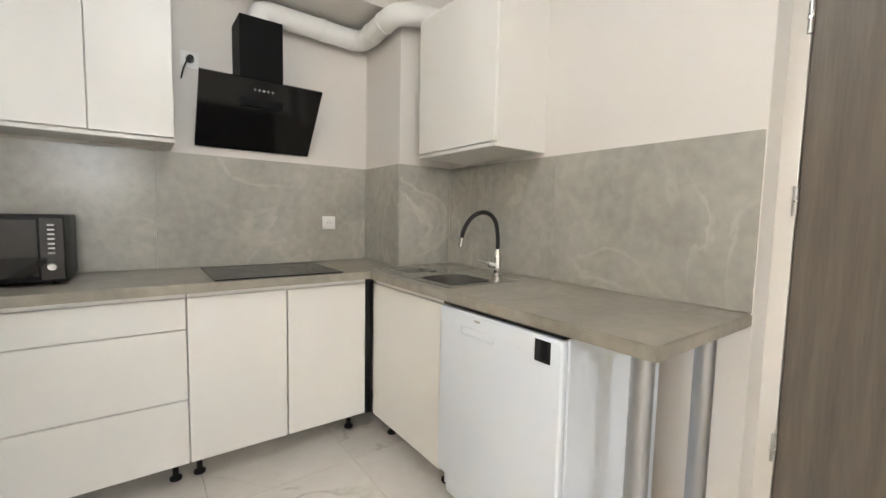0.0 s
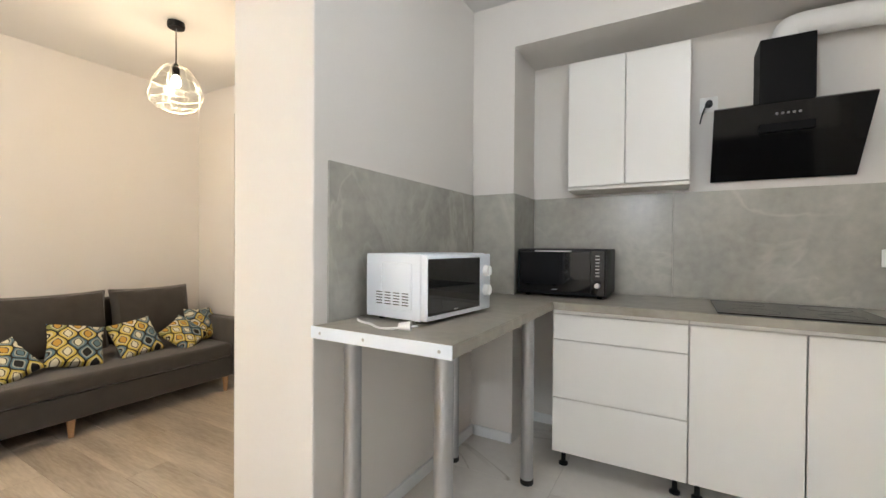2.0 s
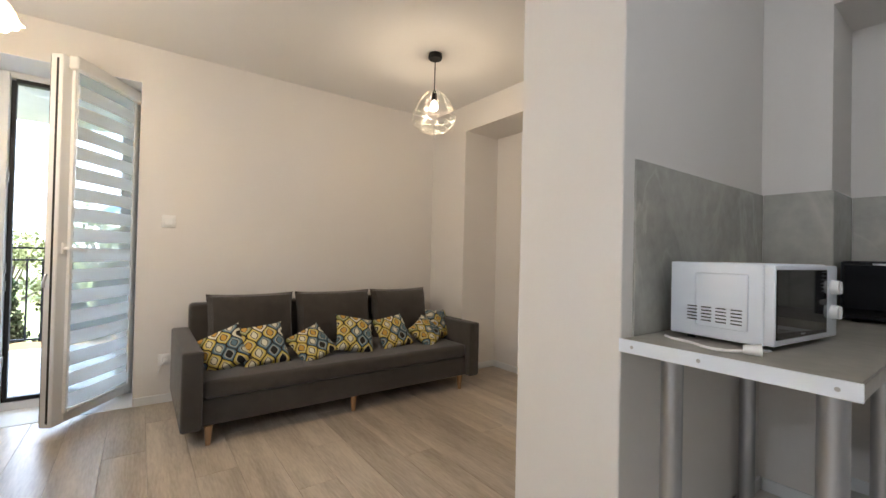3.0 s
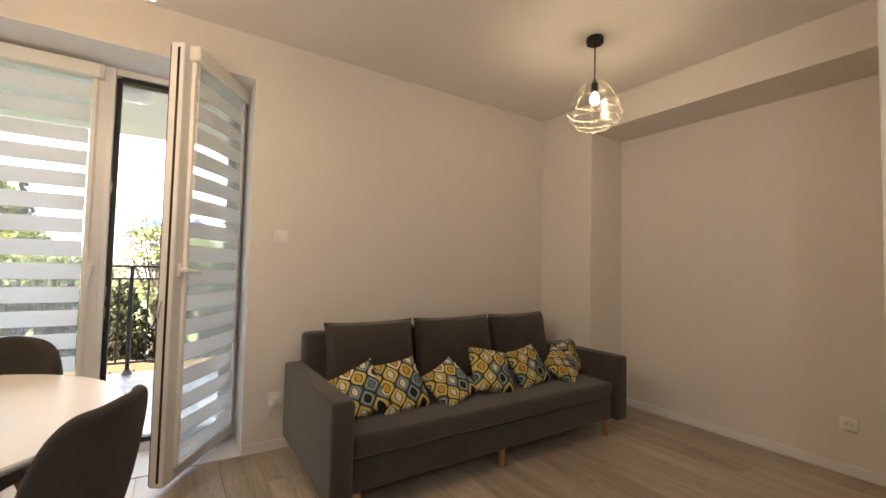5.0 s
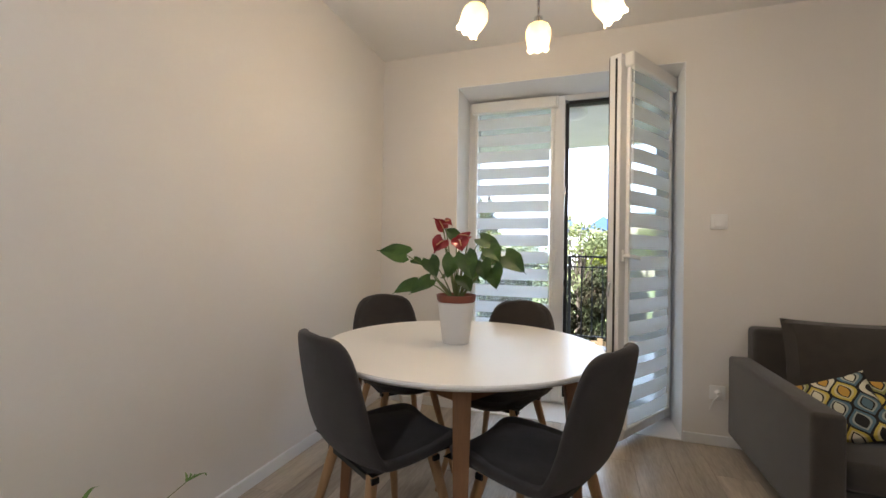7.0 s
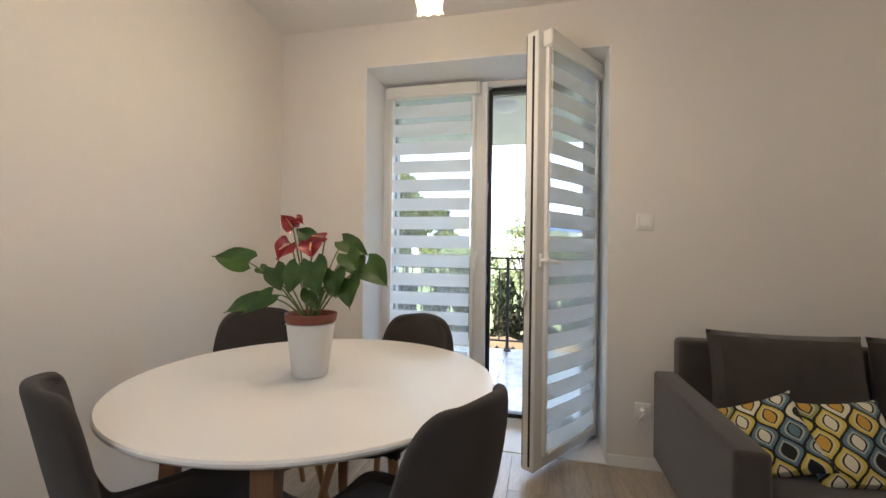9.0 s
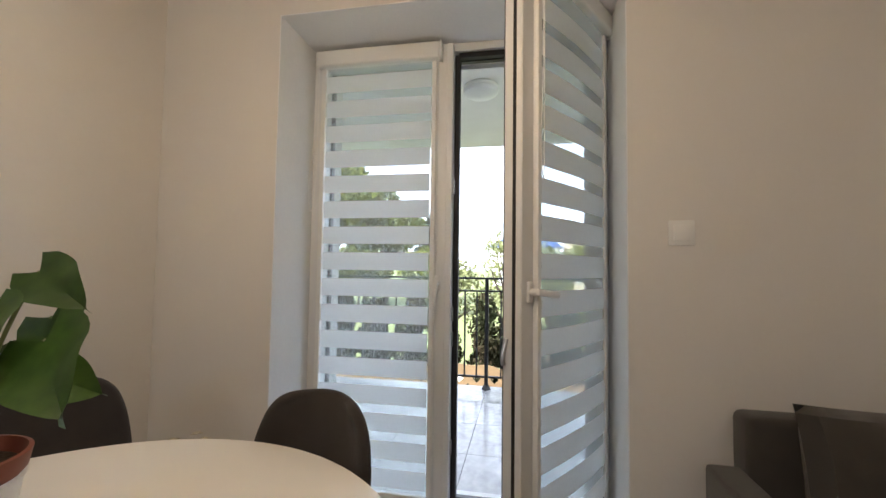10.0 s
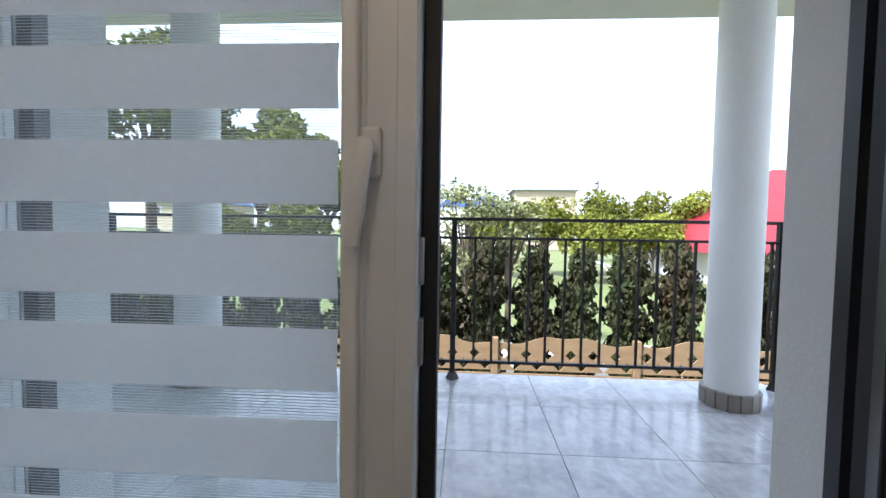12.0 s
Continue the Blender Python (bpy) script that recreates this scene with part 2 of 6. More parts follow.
SHUTTER = material("dark_window", (0.03, 0.035, 0.04), 0.2, scale=2)


def glass(name, tint=(1, 1, 1), rough=0.0, ior=1.45):
    m = bpy.data.materials.new(name)
    m.use_nodes = True
    b = m.node_tree.nodes["Principled BSDF"]
    b.inputs["Base Color"].default_value = (*tint, 1)
    b.inputs["Transmission Weight"].default_value, b.inputs["Roughness"].default_value, b.inputs["IOR"].default_value = 1.0, rough, ior
    return m


def thin_glass(name, gloss=0.08):
    """A pane: clear, with the faint gloss of its faces."""
    m = bpy.data.materials.new(name)
    m.use_nodes = True
    n, link = m.node_tree.nodes, m.node_tree.links.new
    n.remove(n["Principled BSDF"])
    clear, shine, mixer, rim, steep, fres = n.new("ShaderNodeBsdfTransparent"), n.new("ShaderNodeBsdfGlossy"), n.new("ShaderNodeMixShader"), n.new("ShaderNodeLayerWeight"), n.new("ShaderNodeMath"), n.new("ShaderNodeMath")
    clear.inputs[0].default_value = (0.96, 0.98, 0.98, 1)
    shine.inputs["Roughness"].default_value = 0.01
    steep.operation, steep.inputs[1].default_value = "POWER", 5.0
    fres.operation, fres.inputs[1].default_value, fres.inputs[2].default_value = "MULTIPLY_ADD", 0.6, 0.02
    link(rim.outputs["Facing"], steep.inputs[0])
    link(steep.outputs[0], fres.inputs[0])
    link(fres.outputs[0], mixer.inputs[0])
    link(clear.outputs[0], mixer.inputs[1])
    link(shine.outputs[0], mixer.inputs[2])
    link(mixer.outputs[0], n["Material Output"].inputs[0])
    return m


def cloth_through(name, colour, through_share):
    """Blind cloth that lets some light through."""
    m = bpy.data.materials.new(name)
    m.use_nodes = True
    n, link = m.node_tree.nodes, m.node_tree.links.new
    n.remove(n["Principled BSDF"])
    d, tr, mixer = n.new("ShaderNodeBsdfDiffuse"), n.new("ShaderNodeBsdfTranslucent"), n.new("ShaderNodeMixShader")
    tex, ramp, tc = n.new("ShaderNodeTexNoise"), n.new("ShaderNodeValToRGB"), n.new("ShaderNodeTexCoord")
    tex.inputs["Scale"].default_value = 90
    link(tc.outputs["Object"], tex.inputs[0])
    ramp.color_ramp.elements[0].color, ramp.color_ramp.elements[1].color = (*(c * 0.93 for c in colour), 1), (*colour, 1)
    link(tex.outputs[0], ramp.inputs[0])
    link(ramp.outputs[0], d.inputs[0])
    link(ramp.outputs[0], tr.inputs[0])
    mixer.inputs[0].default_value = through_share
    link(d.outputs[0], mixer.inputs[1])
    link(tr.outputs[0], mixer.inputs[2])
    link(mixer.outputs[0], n["Material Output"].inputs[0])
    return m


PANE = thin_glass("window_pane")
LAMP_GLASS = thin_glass("lamp_glass")
BLIND = cloth_through("blind_cloth", (0.94, 0.95, 0.96), 0.66)
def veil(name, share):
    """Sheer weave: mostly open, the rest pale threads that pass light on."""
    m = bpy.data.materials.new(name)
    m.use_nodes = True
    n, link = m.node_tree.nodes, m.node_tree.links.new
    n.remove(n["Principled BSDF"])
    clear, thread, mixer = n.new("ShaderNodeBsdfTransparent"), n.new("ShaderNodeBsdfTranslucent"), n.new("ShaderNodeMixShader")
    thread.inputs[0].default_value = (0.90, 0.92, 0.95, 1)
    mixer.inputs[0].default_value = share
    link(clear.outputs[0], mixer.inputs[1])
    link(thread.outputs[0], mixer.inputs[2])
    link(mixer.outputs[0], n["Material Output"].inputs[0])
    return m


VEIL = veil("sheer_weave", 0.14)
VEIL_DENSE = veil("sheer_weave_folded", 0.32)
SHEER = cloth_through("blind_thread", (0.78, 0.80, 0.83), 0.6)
SHADE_GLASS = cloth_through("frosted_amber_glass", (0.89, 0.76, 0.50), 0.26)
BULB = material("lit_bulb", (0.9, 0.85, 0.75), 0.4, glow=(1.0, 0.80, 0.52), glow_strength=0.7)
BALCONY_LAMP = material("opal_glass", (0.8, 0.8, 0.8), 0.3, scale=3)


def pattern_cloth(name):
    """Cushion print: interlocking pointed drops with nested rings in yellow, grey-blue and white on near-black."""
    m = bpy.data.materials.new(name)
    m.use_nodes = True
    n, link = m.node_tree.nodes, m.node_tree.links.new
    b = n["Principled BSDF"]
    b.inputs["Roughness"].default_value = 0.9
    tc, mp, sep, fuzz, shift = n.new("ShaderNodeTexCoord"), n.new("ShaderNodeMapping"), n.new("ShaderNodeSeparateXYZ"), n.new("ShaderNodeTexNoise"), n.new("ShaderNodeMixRGB")
    mp.inputs["Scale"].default_value = (1 / 0.115, 1 / 0.150, 0)
    fuzz.inputs["Scale"].default_value = 9
    shift.blend_type, shift.inputs[0].default_value = "ADD", 0.012
    link(tc.outputs["Object"], fuzz.inputs[0])
    link(tc.outputs["Object"], shift.inputs[1])
    link(fuzz.outputs["Color"], shift.inputs[2])
    link(shift.outputs[0], mp.inputs[0])
    link(mp.outputs[0], sep.inputs[0])

    def maths(kind, *values):
        x = n.new("ShaderNodeMath")
        x.operation = kind
        for sock, v in zip(x.inputs, values):
            if isinstance(v, (int, float)):
                sock.default_value = v
            else:
                link(v, sock)
        return x.outputs[0]

    u, v = sep.outputs[0], sep.outputs[1]
    off = maths("ABSOLUTE", maths("SUBTRACT", u, maths("ROUND", u)))
    half = maths("MULTIPLY_ADD", maths("COSINE", maths("MULTIPLY", v, 2 * math.pi)), 0.25, 0.25)
    gap = maths("SUBTRACT", half, off)
    depth, inside = maths("ABSOLUTE", gap), maths("GREATER_THAN", gap, 0.0)

    def centre(x):
        """The middle of the drop that x lies in: whole numbers inside, halves between."""
        between = maths("ADD", maths("FLOOR", x), 0.5)
        return maths("ADD", between, maths("MULTIPLY", inside, maths("SUBTRACT", maths("ROUND", x), between)))

    cell, chance = n.new("ShaderNodeCombineXYZ"), n.new("ShaderNodeTexWhiteNoise")
    link(centre(u), cell.inputs[0])
    link(centre(v), cell.inputs[1])
    link(cell.outputs[0], chance.inputs[0])
    draw = n.new("ShaderNodeSeparateColor")
    link(chance.outputs["Color"], draw.inputs[0])

    def stepped(fac, stops):
        node = n.new("ShaderNodeValToRGB")
        r = node.color_ramp
        r.interpolation = "CONSTANT"
        while len(r.elements) < len(stops):
            r.elements.new(0.5)
        for e, (p, c) in zip(r.elements, stops):
            e.position, e.color = p, (*c, 1)
        link(fac, node.inputs[0])
        return node.outputs[0]

    def mix(fac, a, bb):
        x = n.new("ShaderNodeMixRGB")
        link(fac, x.inputs[0])
        for sock, c in ((x.inputs[1], a), (x.inputs[2], bb)):
            if isinstance(c, tuple):
                sock.default_value = (*c, 1)
            else:
                link(c, sock)
        return x.outputs[0]

    dark, yellow, gold, cream, blue, olive = (0.014, 0.014, 0.014), (0.56, 0.44, 0.08), (0.52, 0.30, 0.05), (0.66, 0.63, 0.48), (0.10, 0.17, 0.21), (0.25, 0.26, 0.08)
    ring = stepped(draw.outputs[0], ((0.0, yellow), (0.30, cream), (0.55, blue), (0.78, olive)))
    eye = stepped(draw.outputs[1], ((0.0, cream), (0.40, gold), (0.65, dark), (0.82, blue)))
    cloth = mix(maths("GREATER_THAN", depth, 0.055), dark, ring)
    cloth = mix(maths("GREATER_THAN", depth, 0.175), cloth, mix(maths("ADD", 0.45, 0.0), ring, cream))
    cloth = mix(maths("GREATER_THAN", depth, 0.26), cloth, dark)
    cloth = mix(maths("GREATER_THAN", depth, 0.32), cloth, eye)
    link(cloth, b.inputs["Base Color"])
    return m


CUSHION = pattern_cloth("printed_cushion")


# ---------------------------------------------------------------- mesh helpers
def box(lo, hi, bevel=0.0, segments=2, bm=None):
    """A box between two corners, bevelled; added to bm if one is given."""
    one = bmesh.new()
    bmesh.ops.create_cube(one, size=1)
    size, mid = Vector(hi) - Vector(lo), (Vector(hi) + Vector(lo)) / 2
    for v in one.verts:
        v.co = Vector((v.co.x * size.x, v.co.y * size.y, v.co.z * size.z)) + mid
    if bevel:
        bmesh.ops.bevel(one, geom=list(one.edges), offset=bevel, segments=segments, affect="EDGES", profile=0.5)
    return merge(bm, one)


def merge(bm, one):
    if bm is None:
        return one
    tmp = bpy.data.meshes.new("tmp")
    one.to_mesh(tmp)
    one.free()
    bm.from_mesh(tmp)
    bpy.data.meshes.remove(tmp)
    return bm


def cylinder(a, b, r1, r2=None, segments=24, bm=None, bevel=0.0, cap=True):
    """A round bar from a to b."""
    a, b = Vector(a), Vector(b)
    one = bmesh.new()
    bmesh.ops.create_cone(one, cap_ends=cap, segments=segments, radius1=r1, radius2=r1 if r2 is None else r2, depth=(b - a).length)
    if bevel:
        bmesh.ops.bevel(one, geom=[e for e in one.edges if len(e.link_faces) == 2 and any(len(f.verts) > 4 for f in e.link_faces)], offset=bevel, segments=2, affect="EDGES")
    m = Matrix.Translation((a + b) / 2) @ (b - a).to_track_quat("Z", "Y").to_matrix().to_4x4()
    bmesh.ops.transform(one, matrix=m, verts=one.verts)
    return merge(bm, one)


def tube(points, radius, segments=12, bm=None, taper=None):
    """A tube along smoothed points."""
    pts = [Vector(p) for p in points]
    for _ in range(2):
        if len(pts) > 2:
            out = [pts[0]]
            for p, q in zip(pts, pts[1:]):
                out += [p * 0.75 + q * 0.25, p * 0.25 + q * 0.75]
            pts = out + [pts[-1]]
    one = bmesh.new()
    rings, side = [], None
    for i, p in enumerate(pts):
        d = (pts[min(i + 1, len(pts) - 1)] - pts[max(i - 1, 0)]).normalized()
        side = (side - d * side.dot(d)).normalized() if side else d.orthogonal().normalized()
        up = d.cross(side)
        r = radius if taper is None else radius + (taper - radius) * i / (len(pts) - 1)
        rings.append([one.verts.new(p + r * (math.cos(2 * math.pi * k / segments) * side + math.sin(2 * math.pi * k / segments) * up)) for k in range(segments)])
    for ra, rb in zip(rings, rings[1:]):
        for k in range(segments):
            one.faces.new((ra[k], ra[(k + 1) % segments], rb[(k + 1) % segments], rb[k]))
    one.faces.new(rings[0][::-1])
    one.faces.new(rings[-1])
    return merge(bm, one)


def lathe(profile, segments=32, centre=(0, 0, 0), bm=None, squash=1.0):
    """A turned shape from (radius, height) pairs."""
    one = bmesh.new()
    rings = [[one.verts.new((centre[0] + r * math.cos(2 * math.pi * k / segments), centre[1] + squash * r * math.sin(2 * math.pi * k / segments), centre[2] + z)) for k in range(segments)] for r, z in profile]
    for ra, rb in zip(rings, rings[1:]):
        for k in range(segments):
            one.faces.new((ra[k], ra[(k + 1) % segments], rb[(k + 1) % segments], rb[k]))
    return merge(bm, one)


def part(name, bm, mat, parent=None, label="", smooth=False, at=None):
    """Links a bmesh as one mesh object, under a thing or part if given. at: its pose under the parent."""
    mesh = bpy.data.meshes.new(name)
    bmesh.ops.recalc_face_normals(bm, faces=bm.faces)
    for f in bm.faces:
        f.smooth = smooth
    bm.to_mesh(mesh)
    bm.free()
    mesh.materials.append(mat)
    ob = new(name, mesh)
    if smooth:
        mesh.set_sharp_from_angle(angle=radians(38))
    if parent:
        ob.parent = parent
    if at is not None:
        ob.matrix_basis = at
    if label:
        tagged(ob, label)
    return ob


def thing(name, label, category, m=None, group="", kind=""):
    """An empty that carries a thing's parts."""
    ob = new(name)
    ob.empty_display_size = 0.1
    if m is not None:
        ob.matrix_basis = m
    return tagged(ob, label, category, group, kind)


def setting(name, bm, mat, label, category, smooth=False):
    return tagged(part(name, bm, mat, smooth=smooth), label, category, "", "structure")


def local(*boxes):
    bm = bmesh.new()
    for lo, hi in boxes:
        box(lo, hi, bm=bm)
    return bm


# ---------------------------------------------------------------- walls, ceiling, floors
OUT_X = -4.47                                       # outer face of the balcony wall
FX_IN = -4.228
DY0, DY1, DZ = -1.785, -0.337, 2.303                # balcony opening
setting("wall_west", local(((OUT_X, SY - 0.2, -0.1), (WX, DY0, CEIL)), ((OUT_X, DY1, -0.1), (WX, 2.85, CEIL)), ((OUT_X, DY0, DZ), (WX, DY1, CEIL))), WALL,
        "off-white painted wall with the balcony door opening", "wall")
setting("wall_south", local(((WX, SY - 0.2, -0.1), (EX + 0.2, SY, CEIL))), WALL, "off-white painted plaster wall", "wall")
# third box: unseen slab added behind the door leaf to keep outside light out
setting("wall_east", local(((EX, SY, -0.1), (EX + 0.2, -0.45, CEIL)), ((EX, -0.45, 2.08), (EX + 0.2, 0.50, CEIL)), ((EX + 0.06, -0.45, -0.1), (EX + 0.2, 0.50, 2.08)), ((EX, 0.50, -0.1), (EX + 0.2, 0.52, CEIL))), WALL,
        "off-white painted wall round a wooden door, with an unseen closing slab behind it", "wall")
setting("wall_kitchen_side", local(((RX, 0.52, -0.1), (EX + 0.2, 2.85, CEIL))), WALL, "off-white painted wall behind the kitchen worktop", "wall")
NX0, NX1, NZ, NB = -3.335, -1.41, 2.32, 2.62        # living room niche
KX0, KX1, KZ, KB = -0.705, 1.24, 2.305, 2.57        # kitchen niche
setting("wall_north", local(((WX, NY, -0.1), (NX0, 2.85, CEIL)), ((NX0, NB, -0.1), (NX1, 2.85, NZ)), ((NX0, NY, NZ), (NX1, 2.85, CEIL)), ((NX1, NY, -0.1), (KX0, 2.85, CEIL)),
                            ((KX0, KB, -0.1), (KX1, 2.85, KZ)), ((KX0, NY, KZ), (KX1, 2.85, CEIL)), ((KX1, NY - 0.05, -0.1), (RX, 2.85, CEIL))), WALL,
        "off-white painted wall with two shallow recesses", "wall")
setting("wall_partition", box((-1.41, 0.92, 0.0), (-0.966, NY, CEIL), 0.006), WALL, "off-white partition between kitchen and living room", "wall")
setting("window_reveal", local(((FX_IN, DY0, 0.005), (WX + 0.001, DY0 + 0.004, DZ - 0.004)), ((FX_IN, DY1 - 0.004, 0.005), (WX + 0.001, DY1, DZ - 0.004)), ((FX_IN, DY0, DZ - 0.004), (WX + 0.001, DY1, DZ))), REVEAL,
        "smooth white painted reveal round the balcony door", "window reveal")
setting("ceiling", local(((OUT_X, SY - 0.2, CEIL), (EX + 0.2, 2.85, CEIL + 0.2))), CEILING, "flat white painted ceiling", "ceiling")
setting("subfloor", local(((OUT_X + 0.3, SY - 0.2, -0.12), (EX + 0.2, 2.85, -0.012))), GROUT, "grey screed under the floor boards", "floor")
setting("door_threshold", box((-4.30, DY0, -0.03), (WX, DY1, 0.004), 0.002), REVEAL, "white sill in the balcony door opening", "sill")

# ---------------------------------------------------------------- balcony door
FX = -4.23                                           # inner face of the window frame
frame_thing = thing("window_1", "white plastic balcony door frame with a fixed glazed side", "window", kind="structure")
bm = local(((FX - 0.07, DY0 - 0.02, 0.0), (FX, DY0 + 0.035, DZ)), ((FX - 0.07, DY1 - 0.03, 0.0), (FX, DY1 + 0.02, DZ)),
           ((FX - 0.07, DY0 + 0.035, 2.262), (FX, DY1 - 0.03, DZ)), ((FX - 0.07, DY0 + 0.035, 0.0), (FX, DY1 - 0.03, 0.055)))
part("window_frame", bm, PVC, frame_thing)
part("outer_frame", local(((FX - 0.10, DY0 - 0.02, 0.0), (FX - 0.072, DY0 + 0.06, DZ)), ((FX - 0.10, DY1 - 0.055, 0.0), (FX - 0.072, DY1 + 0.02, DZ)),
                          ((FX - 0.10, DY0 + 0.06, 2.24), (FX - 0.072, DY1 - 0.055, DZ)), ((FX - 0.10, DY0 + 0.06, 0.0), (FX - 0.072, DY1 - 0.055, 0.075))), ANTHRACITE, frame_thing, "anthracite outer shell of the frame")
bm = local(((FX - 0.05, -0.395, 0.085), (FX - 0.02, -0.367, 2.262)), ((FX - 0.05, -1.035, 2.236), (FX - 0.02, -0.395, 2.262)), ((FX - 0.05, -1.035, 0.055), (FX - 0.02, -0.395, 0.082)))
part("gasket", bm, RUBBER, frame_thing, "black rubber seal round the opening")


def sash(parent, width, z0, z1, hinge_left):
    """A glazed door leaf in its own plane: x along its width, y out of the room face, z up."""
    s, t = 0.082, 0.07
    bm = bmesh.new()
    for lo, hi in (((0, -t, z0), (s, 0, z1)), ((width - s, -t, z0), (width, 0, z1)), ((s, -t, z0), (width - s, 0, z0 + s)), ((s, -t, z1 - s), (width - s, 0, z1))):
        box(lo, hi, 0.004, 1, bm)
    part("leaf_frame", bm, PVC, parent)
    bm = bmesh.new()
    for lo, hi in (((0.010, -t - 0.010, z0 + 0.004), (s - 0.01, -t - 0.002, z1 - 0.004)), ((width - s + 0.01, -t - 0.010, z0 + 0.004), (width - 0.01, -t - 0.002, z1 - 0.004)),
                   ((s - 0.01, -t - 0.010, z0 + 0.004), (width - s + 0.01, -t - 0.002, z0 + s - 0.01)), ((s - 0.01, -t - 0.010, z1 - s + 0.01), (width - s + 0.01, -t - 0.002, z1 - 0.004))):
        box(lo, hi, 0.002, 1, bm)
    part("outer_shell", bm, ANTHRACITE, parent, "anthracite outer shell")
    bm = bmesh.new()
    for lo, hi in (((s - 0.012, -0.012, z0 + s - 0.012), (s + 0.006, 0.004, z1 - s + 0.012)), ((width - s - 0.006, -0.012, z0 + s - 0.012), (width - s + 0.012, 0.004, z1 - s + 0.012))):
        box(lo, hi, 0.003, 1, bm)
    part("glazing_bead", bm, PVC, parent)
    for y in (-0.022, -0.052):
        p = part("pane", local(((s, y - 0.002, z0 + s), (width - s, y + 0.002, z1 - s))), PANE, parent)
        p.visible_shadow = False


def lever(parent, x, z, turn, y=0.0):
    """A window handle with its plate; turn: degrees of the lever from straight down."""
    h = part("handle", box((x - 0.015, y, z - 0.035), (x + 0.015, y + 0.012, z + 0.035), 0.006), WHITE_PLASTIC, parent, "white lever handle")
    part("spindle", cylinder((x, y + 0.010, z), (x, y + 0.045, z), 0.011), WHITE_PLASTIC, h, smooth=True)
    bm = box((-0.011, 0.034, -0.128), (0.011, 0.050, 0.013), 0.006)
    bmesh.ops.transform(bm, matrix=Matrix.Translation((x, y, z)) @ Matrix.Rotation(radians(turn), 4, "Y"), verts=bm.verts)
    part("lever", bm, WHITE_PLASTIC, h, smooth=True)


def blind(parent, x0, x1, top, bottom, band_top, y, bow=0.0, weave=VEIL):
    """A day-and-night blind: cassette, alternate opaque bands, sheer threads between them, guides and chain."""
    part("cassette", box((x0 - 0.05, y - 0.022, top), (x1 + 0.045, y + 0.038, top + 0.082), 0.012, 3), WHITE_PLASTIC, parent, "white blind cassette", smooth=True)
    part("end_cap", box((x1 + 0.045, y - 0.02, top - 0.004), (x1 + 0.056, y + 0.040, top + 0.086), 0.008, 2), WHITE_PLASTIC, parent)
    for gx in (x0 - 0.028, x1 + 0.004):
        part("guide", box((gx, y - 0.014, bottom), (gx + 0.024, y + 0.006, top), 0.004), WHITE_PLASTIC, parent)
    pitch, high = 0.1283, 0.086
    z = band_top
    while z + pitch < top:
        z += pitch
    threads = bmesh.new()
    while z - high > bottom + 0.02:
        bm = bmesh.new()
        cols, rows = 8, 6
        for face in (0.0, -0.0015):
            grid = [[bm.verts.new((x0 + (x1 - x0) * i / cols, y + face + bow * math.sin(math.pi * i / cols) + 0.004 * math.sin(math.pi * j / rows), z - high * j / rows)) for j in range(rows + 1)] for i in range(cols + 1)]
            for i in range(cols):
                for j in range(rows):
                    bm.faces.new((grid[i][j], grid[i + 1][j], grid[i + 1][j + 1], grid[i][j + 1]))
        part("band", bm, BLIND, parent, smooth=True)
        for k in range(10):
            zz = z - high - (pitch - high) * (k + 0.5) / 10
            box((x0, y - 0.0028, zz - 0.00028), (x1, y - 0.0024, zz + 0.00028), bm=threads)
        z -= pitch
    bm = bmesh.new()
    for i in range(8):
        xs = [x0 + (x1 - x0) * q / 8 for q in (i, i + 1)]
        ys = [y - 0.0034 + bow * math.sin(math.pi * q / 8) for q in (i, i + 1)]
        bm.faces.new([bm.verts.new(c) for c in ((xs[0], ys[0], bottom + 0.02), (xs[1], ys[1], bottom + 0.02), (xs[1], ys[1], top), (xs[0], ys[0], top))])
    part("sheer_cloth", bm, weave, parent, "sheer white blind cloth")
    part("sheer_threads", threads, SHEER, parent, "fine white sheer threads")
    part("bottom_rail", box((x0, y - 0.008, bottom), (x1, y + 0.010, bottom + 0.022), 0.006), WHITE_PLASTIC, parent, smooth=True)
    part("chain", tube([(x0 - 0.04, y + 0.03, top + 0.02), (x0 - 0.045, y + 0.035, top - 0.4), (x0 - 0.075, y + 0.04, top - 0.62), (x0 - 0.05, y + 0.04, top - 0.78), (x0 - 0.03, y + 0.03, top - 0.6), (x0 - 0.03, y + 0.03, top + 0.01)], 0.0014, 6), WHITE_PLASTIC, parent, smooth=True)


# fixed leaf: its width runs along +y seen from the room as left to right
fixed = thing("door_1", "closed white balcony door leaf with a striped blind", "door", Matrix(((0, 1, 0, FX + 0.032), (1, 0, 0, -1.800), (0, 0, 1, 0), (0, 0, 0, 1))), kind="structure")
sash(fixed, 0.745, 0.03, 2.285, True)
lever(fixed, 0.682, 1.115, 8)
part("cover_strip", box((0.716, 0.001, 0.03), (0.745, 0.007, 2.285), 0.002, 1), PVC, fixed, "white overlap strip")
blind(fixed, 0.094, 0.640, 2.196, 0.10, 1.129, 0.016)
for hz in (0.30, 0.93, 0.81, 1.55):
    part("strike_plate", box((0.744, -0.050, hz), (0.752, -0.030, hz + 0.07), 0.002), STEEL, fixed, "steel strike plate")
part("stile_seal", box((0.746, -0.090, 0.05), (0.772, -0.052, 2.25), 0.003), RUBBER, fixed, "black rubber seal")

